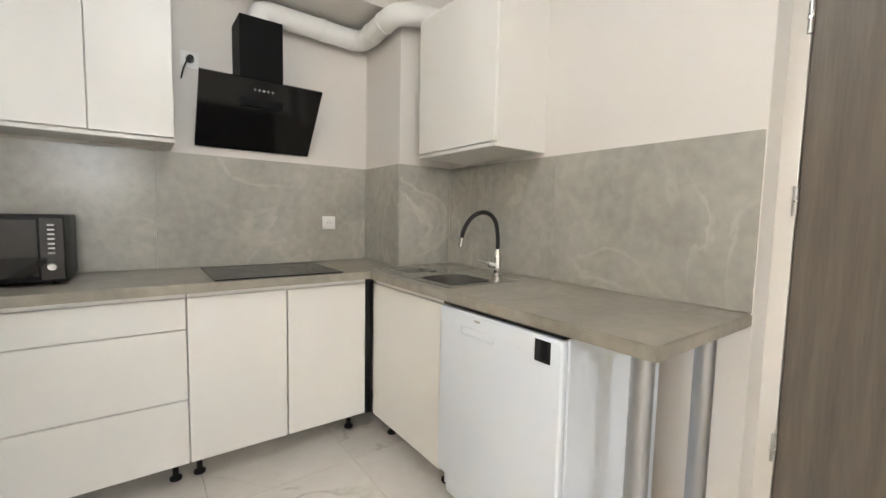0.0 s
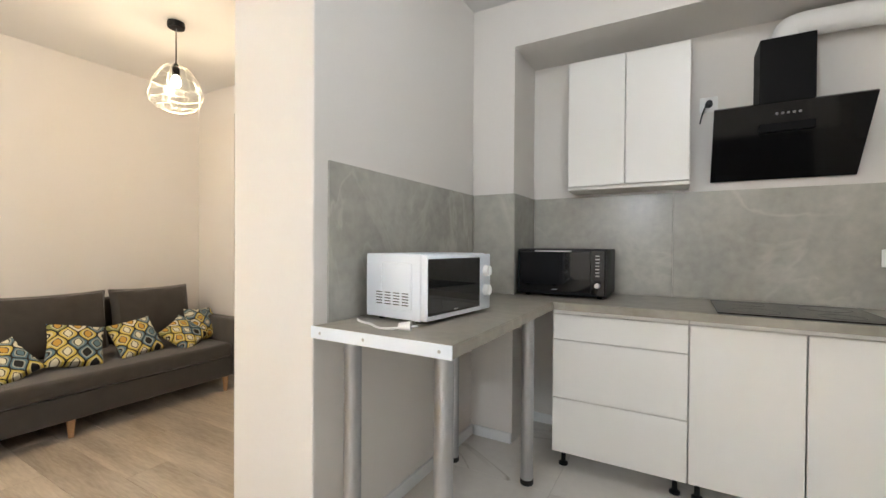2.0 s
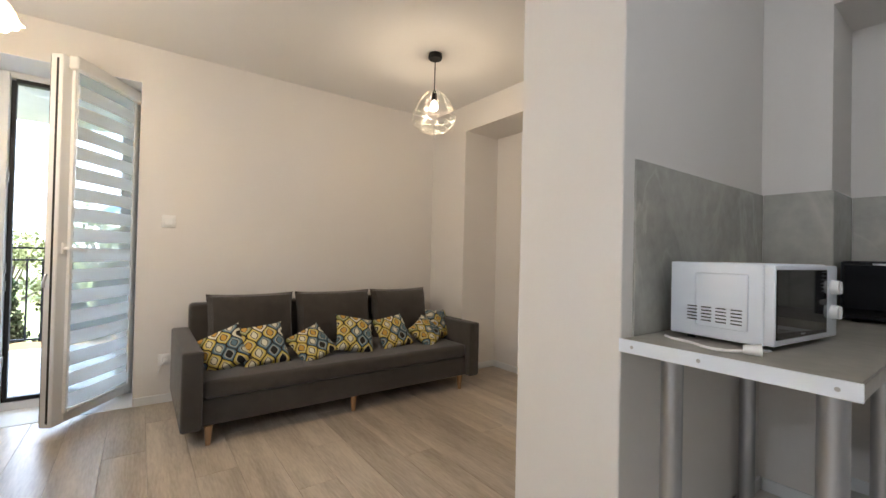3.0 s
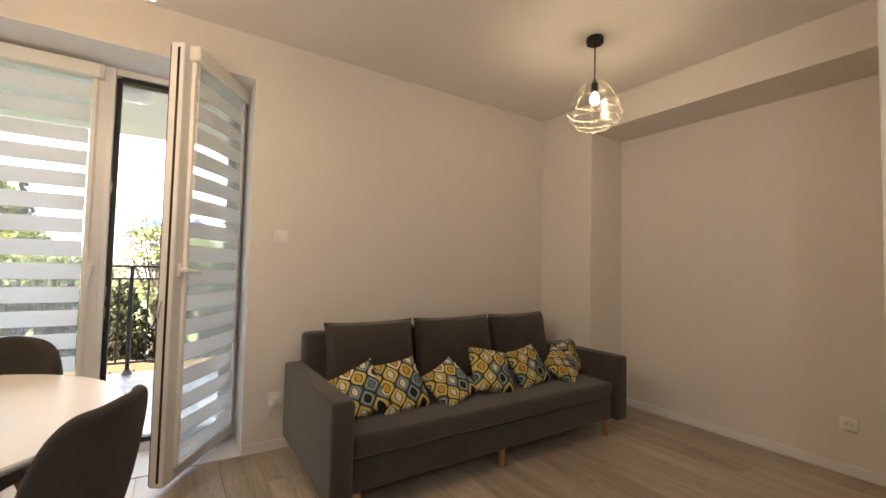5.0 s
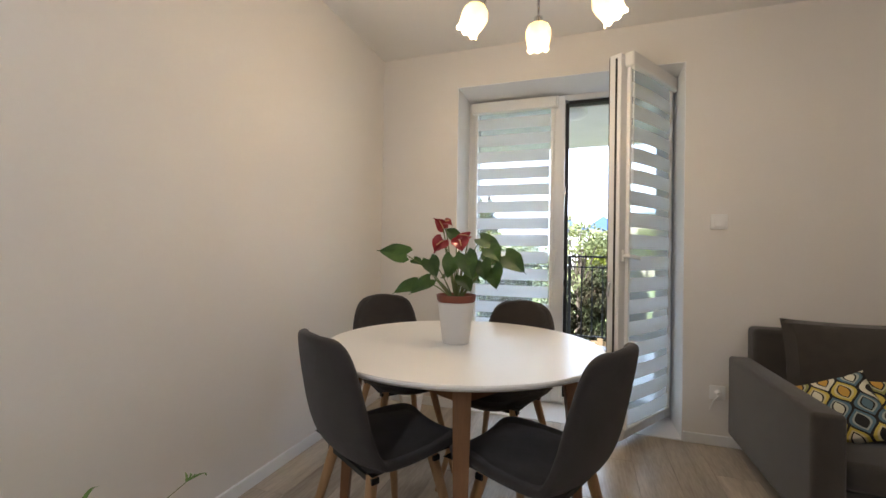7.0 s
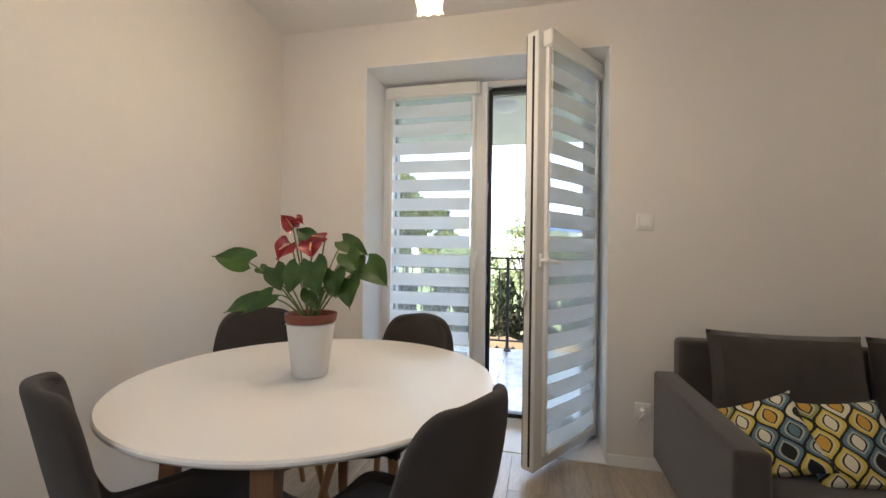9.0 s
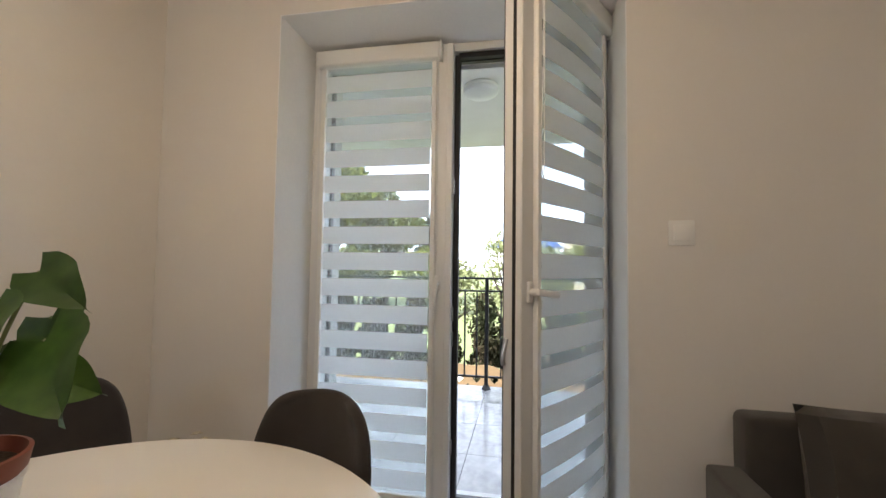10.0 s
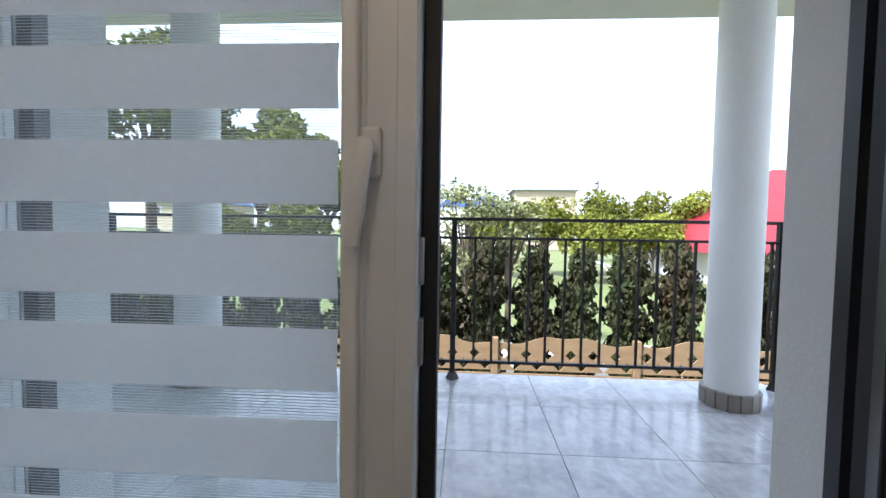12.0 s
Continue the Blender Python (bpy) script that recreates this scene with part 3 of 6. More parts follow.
# open leaf: hinged at the reveal, swung into the room
ang = math.atan2(-0.38, 0.595)
ux, uy = math.cos(ang), math.sin(ang)
leaf = thing("door_2", "open white balcony door leaf with a striped blind", "door", Matrix(((-ux, -uy, 0, -3.605), (-uy, ux, 0, -0.724), (0, 0, 1, 0), (0, 0, 0, 1))), kind="structure")
sash(leaf, 0.705, 0.035, 2.286, False)
lever(leaf, 0.042, 1.110, -84)
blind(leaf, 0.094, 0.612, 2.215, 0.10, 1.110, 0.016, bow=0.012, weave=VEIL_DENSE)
part("lock_lever", tube([(-0.002, -0.055, 0.955), (-0.012, -0.055, 0.93), (-0.022, -0.055, 0.895), (-0.018, -0.055, 0.875)], 0.008, 8), ALU, leaf, "grey metal lock catch", smooth=True)
part("edge_seal", box((-0.002, -0.034, 0.06), (0.001, -0.022, 2.26)), RUBBER, leaf)
for hz in (0.18, 2.06):
    part("hinge", cylinder((0.712, 0.004, hz), (0.712, 0.004, hz + 0.11), 0.011), WHITE_PLASTIC, leaf, smooth=True)

# ---------------------------------------------------------------- kitchen: worktop, splashback and units
TOP, THICK = 0.872, 0.038
bm = bmesh.new()
outline = [(-0.966, 0.917), (-0.415, 0.917), (-0.415, 1.985), (0.985, 1.985), (0.985, 0.520), (1.605, 0.520), (1.605, 2.135), (1.235, 2.135), (1.235, 2.565), (-0.70, 2.565), (-0.70, 2.185), (-0.966, 2.185)]
verts = [bm.verts.new((x, y, TOP - THICK)) for x, y in outline]
face = bm.faces.new(verts)
up = bmesh.ops.extrude_face_region(bm, geom=[face])
bmesh.ops.translate(bm, vec=(0, 0, THICK), verts=[v for v in up["geom"] if isinstance(v, bmesh.types.BMVert)])
bmesh.ops.bevel(bm, geom=[e for e in bm.edges if all(abs(v.co.z - TOP) < 1e-4 for v in e.verts)], offset=0.004, segments=2, affect="EDGES")
worktop = tagged(part("worktop", bm, COUNTER), "U-shaped grey stone-look worktop on units and legs", "worktop")
# cut for the sink bowl
cutter = part("sink_cutter", box((1.075, 1.415, 0.80), (1.335, 1.705, 0.95)), COUNTER)
cut = worktop.modifiers.new("sink_hole", "BOOLEAN")
cut.operation, cut.object, cut.solver = "DIFFERENCE", cutter, "EXACT"
dg = bpy.context.evaluated_depsgraph_get()
worktop_mesh = bpy.data.meshes.new_from_object(worktop.evaluated_get(dg))
worktop.modifiers.clear()
worktop.data = worktop_mesh
bpy.data.objects.remove(cutter)
strip = part("edge_strip", box((-0.968, 0.912, 0.832), (-0.413, 0.9165, 0.874), 0.001), APPLIANCE, worktop, "white metal end strip with screws")
for sx in (-0.925, -0.735, -0.455):
    part("screw", cylinder((sx, 0.9125, 0.852), (sx, 0.9105, 0.852), 0.006, 0.004, 12), STEEL, strip, smooth=True)


def support_leg(x, y):
    leg = thing("support_column", "round satin metal post with black foot carrying the worktop", "support post", pose(x, y, 0), group="worktop legs")
    part("tube", cylinder((0, 0, 0.025), (0, 0, TOP - THICK - 0.004), 0.030, segments=32), ALU, leg, smooth=True)
    part("foot", lathe([(0.0, 0), (0.030, 0), (0.032, 0.004), (0.032, 0.024), (0.029, 0.027), (0.0, 0.027)]), RUBBER, leg, "black plastic foot", smooth=True)
    part("top_plate", cylinder((0, 0, TOP - THICK - 0.006), (0, 0, TOP - THICK), 0.045), ALU, leg, smooth=True)
    return leg


for at in ((-0.83, 0.972), (-0.472, 0.972), (-0.50, 1.845), (-0.91, 1.85), (1.085, 0.60), (1.475, 0.60)):
    support_leg(*at)

# splashback tiles, each a slab of its own
SPLASH_TOP = 1.457
splash = thing("splashback", "grey marbled stone tile splashback above the worktop", "splashback", kind="structure")


def slab_x(x0, x1, y, z0=TOP, z1=SPLASH_TOP):
    part("tile", box((x0 + 0.001, y - 0.008, z0 + 0.001), (x1 - 0.001, y + 0.0, z1), 0.001, 1), STONE, splash)


def slab_y(y0, y1, x, sign, z0=TOP, z1=SPLASH_TOP):
    part("tile", box((min(x, x + sign * 0.008), y0 + 0.001, z0 + 0.001), (max(x, x + sign * 0.008), y1 - 0.001, z1), 0.001, 1), STONE, splash)


slab_x(-0.697, 0.10, KB)
slab_x(0.10, KX1 - 0.008, KB)
slab_y(NY - 0.058, KB, KX1, -1)
slab_x(KX1, RX - 0.008, NY - 0.05)
slab_y(1.33, NY - 0.058, RX, -1)
slab_y(0.523, 1.33, RX, -1)
slab_y(NY, KB - 0.008, KX0, 1)
slab_x(-0.958, KX0 + 0.008, NY)
slab_y(0.985, NY - 0.008, -0.966, 1)


def cabinet_foot(parent, x, y):
    part("foot", lathe([(0.0, 0.0), (0.024, 0.0), (0.024, 0.010), (0.012, 0.018), (0.011, 0.075), (0.020, 0.085), (0.020, 0.104), (0.0, 0.104)], 16, (x, y, 0)), BLACK_PLASTIC, parent, "black plastic foot", smooth=True)


def base_unit(name, label, x0, x1, fronts, feet):
    """A base unit that faces -y. fronts: (part name, x0, x1, z0, z1)."""
    unit = thing(name, label, "kitchen cabinet", group="kitchen base units")
    t = 0.018
    bm = local(((x0, 2.045, 0.104), (x0 + t, 2.55, 0.832)), ((x1 - t, 2.045, 0.104), (x1, 2.55, 0.832)), ((x0 + t, 2.045, 0.104), (x1 - t, 2.55, 0.104 + t)), ((x0 + t, 2.53, 0.104 + t), (x1 - t, 2.55, 0.832)), ((x0 + t, 2.045, 0.80), (x1 - t, 2.06, 0.832)))
    part("body", bm, CABINET_SIDE, unit)
    part("grip_rail", box((x0, 2.026, 0.812), (x1, 2.044, 0.830), 0.003), CABINET, unit, "white recessed grip rail")
    for fname, a, b, z0, z1 in fronts:
        f = part(fname, box((a + 0.0015, 2.022, z0 + 0.0015), (b - 0.0015, 2.042, z1 - 0.0015), 0.003), CABINET, unit, "matt white handleless front")
        part("bevelled_grip", box((a + 0.002, 2.023, z1 - 0.0015), (b - 0.002, 2.036, z1 + 0.0015), 0.001, 1), CABINET_SIDE, f)
    for fx in feet:
        cabinet_foot(unit, fx, 2.12)
        cabinet_foot(unit, fx, 2.47)
    return unit


base_unit("drawer_unit", "white handleless three-drawer kitchen base unit on black feet", -0.428, 0.173,
          (("drawer_front", -0.428, 0.173, 0.680, 0.808), ("drawer_front", -0.428, 0.173, 0.382, 0.6775), ("drawer_front", -0.428, 0.173, 0.104, 0.3795)), (-0.39, 0.125))
base_unit("hob_unit", "white two-door kitchen base unit under the hob", 0.175, 0.976,
          (("door", 0.175, 0.5745, 0.104, 0.808), ("door", 0.5775, 0.976, 0.104, 0.808)), (0.215, 0.925))
# black post and cap put the dark of the corner gap into a part
corner = thing("corner_post", "black post filling the dark corner gap between the base units", "kitchen cabinet")
part("post", box((0.979, 2.012, 0.104), (1.006, 2.045, 0.828), 0.002), BLACK_PLASTIC, corner)
part("cap", box((0.977, 2.000, 0.812), (1.010, 2.046, 0.832), 0.003), RUBBER, corner)

sink_unit = thing("sink_unit", "white handleless kitchen base unit under the sink", "kitchen cabinet", group="kitchen base units")
part("body", local(((1.030, 1.385, 0.104), (1.59, 1.403, 0.80)), ((1.030, 1.98, 0.104), (1.59, 1.998, 0.80)), ((1.030, 1.403, 0.104), (1.59, 1.98, 0.122)), ((1.57, 1.403, 0.122), (1.59, 1.98, 0.80))), CABINET_SIDE, sink_unit)
part("door", box((1.008, 1.387, 0.106), (1.028, 1.996, 0.808), 0.003), CABINET, sink_unit, "matt white handleless door")
part("grip_rail", box((1.012, 1.385, 0.812), (1.030, 1.998, 0.830), 0.003), CABINET, sink_unit)
cabinet_foot(sink_unit, 1.09, 1.93)
cabinet_foot(sink_unit, 1.09, 1.44)

# dishwasher
dw = thing("dishwasher", "white freestanding dishwasher with black display under the worktop", "dishwasher")
part("body", box((1.02, 0.782, 0.06), (1.57, 1.372, 0.818), 0.006), APPLIANCE, dw)
panel = part("door", box((0.985, 0.780, 0.135), (1.018, 1.374, 0.815), 0.010, 3), APPLIANCE, dw, "white door with flush control panel", smooth=True)
part("grip_recess", box((0.9835, 1.06, 0.732), (0.988, 1.235, 0.762), 0.006, 2), APPLIANCE, panel, smooth=True)
part("display", box((0.983, 0.822, 0.735), (0.987, 0.882, 0.803), 0.001, 1), BLACK_GLASS, panel, "black display window")
part("badge", box((0.9838, 1.135, 0.788), (0.986, 1.165, 0.797), 0.001, 1), STEEL, panel, "small grey badge")
for k in range(4):
    part("button", cylinder((0.986, 0.955 + 0.024 * k, 0.756), (0.9828, 0.955 + 0.024 * k, 0.756), 0.006, segments=14), APPLIANCE, panel, smooth=True)
part("plinth", box((1.03, 0.785, 0.02), (1.06, 1.37, 0.130), 0.003), APPLIANCE, dw)
# black box fills the gap above the dishwasher, its shade made a part
part("top_gap_shade", box((1.00, 0.785, 0.818), (1.56, 1.368, 0.831)), BLACK_PLASTIC, dw, "black strip standing for the shade in the gap under the worktop")
for fx, fy in ((1.09, 0.83), (1.09, 1.32), (1.52, 0.83), (1.52, 1.32)):
    part("foot", cylinder((fx, fy, 0), (fx, fy, 0.062), 0.018, segments=14), BLACK_PLASTIC, dw, smooth=True)
part("side_label", box((1.30, 0.779, 0.16), (1.36, 0.782, 0.20)), STEEL, dw, "grey side label")


def wall_unit(name, label, m, width, depth, high, doors):
    """A wall unit: x along its width, y = 0 at the door face, z = 0 at the door's lower edge."""
    unit = thing(name, label, "kitchen cabinet", m, group="kitchen wall units")
    part("body", box((0, 0.020, -0.022), (width, depth, high), 0.002, 1), CABINET_SIDE, unit)
    part("grip_rail", box((0, 0.004, -0.022), (width, 0.020, -0.006), 0.002), CABINET, unit, "white recessed grip rail")
    for k in range(doors):
        a, b = width * k / doors, width * (k + 1) / doors
        part("door", box((a + 0.002, 0, 0), (b - 0.002, 0.018, high), 0.003), CABINET, unit, "matt white handleless door")
    return unit


wall_unit("wall_cabinet", "white two-door handleless wall cabinet beside the hood", pose(-0.434, 2.341, 1.495), 0.609, 0.229, 0.708, 2)
wall_unit("wall_cabinet", "white single-door wall cabinet above the sink", Matrix(((0, 1, 0, 1.275), (-1, 0, 0, 1.998), (0, 0, 1, 1.497), (0, 0, 0, 1))), 0.60, 0.335, 0.70, 1)

# hob
hob = thing("induction_hob", "black glass hob set in the grey worktop", "hob")
part("glass", box((0.275, 2.00, TOP + 0.001), (0.845, 2.49, TOP + 0.007), 0.003), HOB_GLASS, hob)
for hx, hy, r in ((0.42, 2.12, 0.085), (0.42, 2.36, 0.07), (0.70, 2.12, 0.07), (0.70, 2.36, 0.09)):
    part("zone_mark", lathe([(r - 0.0015, TOP + 0.0072), (r, TOP + 0.0076), (r + 0.0015, TOP + 0.0072)], 40, (hx, hy, 0)), ANTHRACITE, hob, smooth=True)

# hood
hood = thing("cooker_hood", "angled black glass cooker hood with chimney on the wall", "cooker hood")
bm = bmesh.new()
for y, z in ((2.305, 1.816), (2.318, 1.824), (2.566, 1.512), (2.553, 1.500)):
    for x in (0.272, 0.852):
        bm.verts.new((x, y, z))
bm.verts.ensure_lookup_table()
q = bm.verts
for a, b, c, d in ((0, 1, 7, 6), (0, 1, 3, 2), (2, 3, 5, 4), (4, 5, 7, 6)):
    bm.faces.new((q[a], q[b], q[d] if False else q[c], q[d]))
bm.faces.new((q[0], q[2], q[4], q[6]))
bm.faces.new((q[1], q[3], q[5], q[7]))
part("glass_front", bm, HOOD_GLASS, hood, "sloping black glass front")
bm = bmesh.new()
for y, z in ((2.34, 1.815), (2.562, 1.815), (2.562, 1.54)):
    for x in (0.30, 0.825):
        bm.verts.new((x, y, z))
bm.verts.ensure_lookup_table()
q = bm.verts
for f in ((0, 1, 3, 2), (2, 3, 5, 4), (4, 5, 1, 0), (0, 2, 4), (1, 3, 5)):
    bm.faces.new([q[i] for i in f])
part("housing", bm, HOOD_BLACK, hood)
part("chimney", box((0.456, 2.365, 1.70), (0.664, 2.562, 2.140), 0.004), HOOD_BLACK, hood, "square black chimney")
nrm = Vector((0, -0.787, -0.617))
for k in range(5):
    c = Vector((0.518 + 0.021 * k, 2.337, 1.776))
    part("button", cylinder(c, c + nrm * 0.003, 0.006, segments=14), STEEL, hood, "small steel button", smooth=True)
part("badge", box((0.395, 2.505, 1.562), (0.425, 2.509, 1.566)), STEEL, hood)

# duct
duct = thing("exhaust_duct", "white round plastic exhaust duct above the hood", "duct")
R = 0.058
part("pipe", tube([(0.57, 2.48, 2.10), (0.57, 2.48, 2.195), (0.60, 2.48, 2.222), (0.72, 2.48, 2.222), (1.02, 2.485, 2.215), (1.13, 2.485, 2.212), (1.165, 2.45, 2.212), (1.165, 2.34, 2.216), (1.165, 2.12, 2.232), (1.19, 2.07, 2.24), (1.30, 2.06, 2.26), (1.60, 2.06, 2.285)], R, 24), WHITE_PLASTIC, duct, smooth=True)
for a, b in (((0.905, 2.483, 2.218), (0.925, 2.483, 2.2175)), ((1.165, 2.345, 2.216), (1.165, 2.325, 2.217)), ((1.165, 2.20, 2.2265), (1.165, 2.18, 2.228)), ((1.09, 2.485, 2.213), (1.105, 2.485, 2.213))):
    part("joint_ring", cylinder(a, b, R + 0.004, segments=28), WHITE_PLASTIC, duct, smooth=True)


def socket(name, label, m, plugged=False, holes=1):
    """A flush wall socket: x along the wall, y out of it."""
    s = thing(name, label, "socket", m)
    part("plate", box((-0.041, 0, -0.041), (0.041, 0.009, 0.041), 0.004, 2), WHITE_PLASTIC, s, smooth=True)
    part("well", lathe([(0.0, 0.0095), (0.019, 0.0095), (0.020, 0.013), (0.023, 0.013), (0.023, 0.009)], 24, (0, 0, 0)), WHITE_PLASTIC, s, smooth=True, at=Matrix.Rotation(radians(-90), 4, "X"))
    for hx in (-0.0095, 0.0095):
        part("pin_hole", cylinder((hx, 0.0097, 0), (hx, 0.0105, 0), 0.003, segments=10), BLACK_PLASTIC, s)
    part("earth_pin", cylinder((0, 0.009, 0.011), (0, 0.018, 0.011), 0.0025, segments=10), STEEL, s, smooth=True)
    if plugged:
        p = part("plug", cylinder((0, 0.012, 0), (0, 0.048, 0), 0.019, 0.014, 20), plugged, s, smooth=True)
        part("cord", tube([(0, 0.045, 0), (0.012, 0.055, -0.01), (0.03, 0.03, -0.05), (0.04, 0.012, -0.10)], 0.0035, 8), plugged, p, smooth=True)
    return s


FACE_S = Matrix.Rotation(radians(180), 4, "Z")
socket("wall_socket", "white square wall socket on the stone splashback", pose(0.982, KB - 0.0085, 1.108) @ FACE_S)
socket("wall_socket", "white wall socket with the hood's black plug", pose(0.262, KB - 0.0005, 1.924) @ FACE_S, BLACK_PLASTIC)

# sink and tap
sink = thing("sink", "inset stainless steel sink with drainer", "sink")
bm = bmesh.new()
box((1.035, 1.382, TOP + 0.0005), (1.075, 2.07, TOP + 0.004), 0.001, 1, bm)
box((1.335, 1.382, TOP + 0.0005), (1.445, 2.07, TOP + 0.004), 0.001, 1, bm)
box((1.075, 1.382, TOP + 0.0005), (1.335, 1.415, TOP + 0.004), 0.001, 1, bm)
box((1.075, 1.705, TOP + 0.0005), (1.335, 2.07, TOP + 0.003), 0.001, 1, bm)
part("rim", bm, SINK_STEEL, sink)
bm = box((1.078, 1.418, 0.72), (1.332, 1.702, TOP + 0.003), 0.0)
bmesh.ops.delete(bm, geom=[f for f in bm.faces if f.normal.z > 0.9], context="FACES_ONLY")
bmesh.ops.bevel(bm, geom=[e for e in bm.edges if len(e.link_faces) == 2], offset=0.035, segments=4, affect="EDGES")
part("bowl", bm, SINK_STEEL, sink, "deep steel bowl", smooth=True)
part("drain", lathe([(0.0, 0.724), (0.025, 0.724), (0.032, 0.728), (0.040, 0.726)], 24, (1.205, 1.56, 0)), CHROME, sink, smooth=True)
for k in range(5):
    part("drainer_rib", box((1.11, 1.815 + 0.045 * k, TOP + 0.003), (1.33, 1.827 + 0.045 * k, TOP + 0.0062), 0.0015, 1), STEEL, sink)
part("overflow", cylinder((1.329, 1.62, 0.83), (1.326, 1.62, 0.83), 0.016, segments=18), CHROME, sink, smooth=True)

tap = thing("tap", "chrome kitchen tap with black flexible spout", "tap")
part("base", lathe([(0.0, 0.0), (0.026, 0.0), (0.026, 0.008), (0.021, 0.014), (0.021, 0.095), (0.017, 0.11), (0.012, 0.135), (0.0, 0.138)], 24, (1.468, 1.555, TOP)), CHROME, tap, smooth=True)
part("mixer_body", cylinder((1.468, 1.555, 0.925), (1.425, 1.575, 0.935), 0.019, 0.017, 20), CHROME, tap, smooth=True)
part("mixer_lever", tube([(1.425, 1.575, 0.935), (1.405, 1.585, 0.945), (1.36, 1.60, 0.952)], 0.007, 10, taper=0.005), CHROME, tap, "chrome mixer lever", smooth=True)
part("spout", tube([(1.468, 1.555, 1.00), (1.468, 1.557, 1.09), (1.452, 1.568, 1.165), (1.40, 1.592, 1.195), (1.34, 1.615, 1.165), (1.305, 1.63, 1.10), (1.297, 1.632, 1.055)], 0.0105, 14), RUBBER, tap, "black flexible spout", smooth=True)
part("nozzle", cylinder((1.298, 1.632, 1.062), (1.292, 1.633, 1.018), 0.011, 0.009, 16), CHROME, tap, smooth=True)


def oven(name, label, m, size, case, glass_x, knobs):
    """A microwave: x along the front, y = 0 the door face (room side at -y), z = 0 its underside."""
    w, d, h = size
    o = thing(name, label, "microwave", m)
    part("case", box((0, 0.012, 0), (w, d, h), 0.007, 3), case, o, smooth=True)
    front = part("front", box((0, -0.016, 0.004), (w, 0.012, h - 0.003), 0.006, 2), case, o, smooth=True)
    part("door_glass", box((glass_x[0], -0.0185, 0.022), (glass_x[1], -0.014, h - 0.016), 0.002, 1), BLACK_GLASS, front, "black glass door")
    for fx in (0.04, w - 0.04):
        for fy in (0.05, d - 0.05):
            part("foot", cylinder((fx, fy, -0.012), (fx, fy, 0.001), 0.012, segments=14), RUBBER, o, smooth=True)
    return o, front


mw, mw_front = oven("microwave_oven", "black microwave with mirror-dark door on the worktop", pose(-0.672, 2.195, TOP + 0.012), (0.475, 0.33, 0.255), BLACK_PLASTIC, (0.012, 0.398), False)
part("keypad", box((0.402, -0.0175, 0.012), (0.468, -0.014, 0.245), 0.001, 1), BLACK_GLASS, mw_front)
for k in range(7):
    part("key", box((0.424, -0.0192, 0.110 + 0.0175 * k), (0.444, -0.0174, 0.1165 + 0.0175 * k), 0.001, 1), STEEL, mw_front, "small light key mark")
part("knob", cylinder((0.434, -0.016, 0.062), (0.434, -0.032, 0.062), 0.015, 0.013, 22), STEEL, mw_front, "round silver knob", smooth=True)
part("handle_strip", box((0.10, -0.0195, 0.238), (0.30, -0.0165, 0.246), 0.001, 1), STEEL, mw_front, "silver strip above the door")
part("badge", box((0.195, -0.0195, 0.030), (0.225, -0.0182, 0.035)), STEEL, mw_front)

turn = math.degrees(math.atan2(0.40, 0.047))
wm, wm_front = oven("microwave_oven", "white microwave with two knobs on the worktop end", pose(-0.634, 1.108, TOP + 0.012, 0, 0, turn), (0.435, 0.285, 0.238), APPLIANCE, (0.006, 0.345), True)
for kz in (0.165, 0.085):
    kn = part("knob", cylinder((0.392, -0.015, kz), (0.392, -0.036, kz), 0.024, 0.021, 26), WHITE_PLASTIC, wm_front, "round white knob", smooth=True)
    part("pointer", box((0.389, -0.041, kz - 0.020), (0.395, -0.034, kz + 0.020), 0.002, 1), WHITE_PLASTIC, kn)
part("badge", box((0.16, -0.0195, 0.03), (0.185, -0.0183, 0.034)), STEEL, wm_front)
part("side_panel", box((-0.0035, 0.05, 0.035), (0.002, 0.20, 0.205), 0.006, 2), APPLIANCE, wm, "raised pressed side panel", smooth=True)
for g in range(4):
    for k in range(5):
        part("vent_slot", box((-0.0046, 0.065 + 0.043 * g, 0.052 + 0.0105 * k), (-0.0030, 0.095 + 0.043 * g, 0.0555 + 0.0105 * k)), ANTHRACITE, wm)
cable = thing("power_cable", "white power cable with plug on the worktop", "cable")
part("cord", tube([(-0.90, 1.075, TOP + 0.006), (-0.86, 1.045, TOP + 0.005), (-0.80, 1.035, TOP + 0.005), (-0.745, 0.992, TOP + 0.005), (-0.69, 0.985, TOP + 0.008), (-0.655, 1.005, TOP + 0.012)], 0.0042, 8), WHITE_PLASTIC, cable, smooth=True)
plug = part("plug", cylinder((-0.66, 1.003, TOP + 0.016), (-0.622, 1.018, TOP + 0.018), 0.012, 0.017, 16), WHITE_PLASTIC, cable, "white plug", smooth=True)
for dy in (-0.009, 0.009):
    part("pin", cylinder((-0.624, 1.018 + dy, TOP + 0.018), (-0.606, 1.026 + dy, TOP + 0.018), 0.0024, segments=8), STEEL, plug, smooth=True)

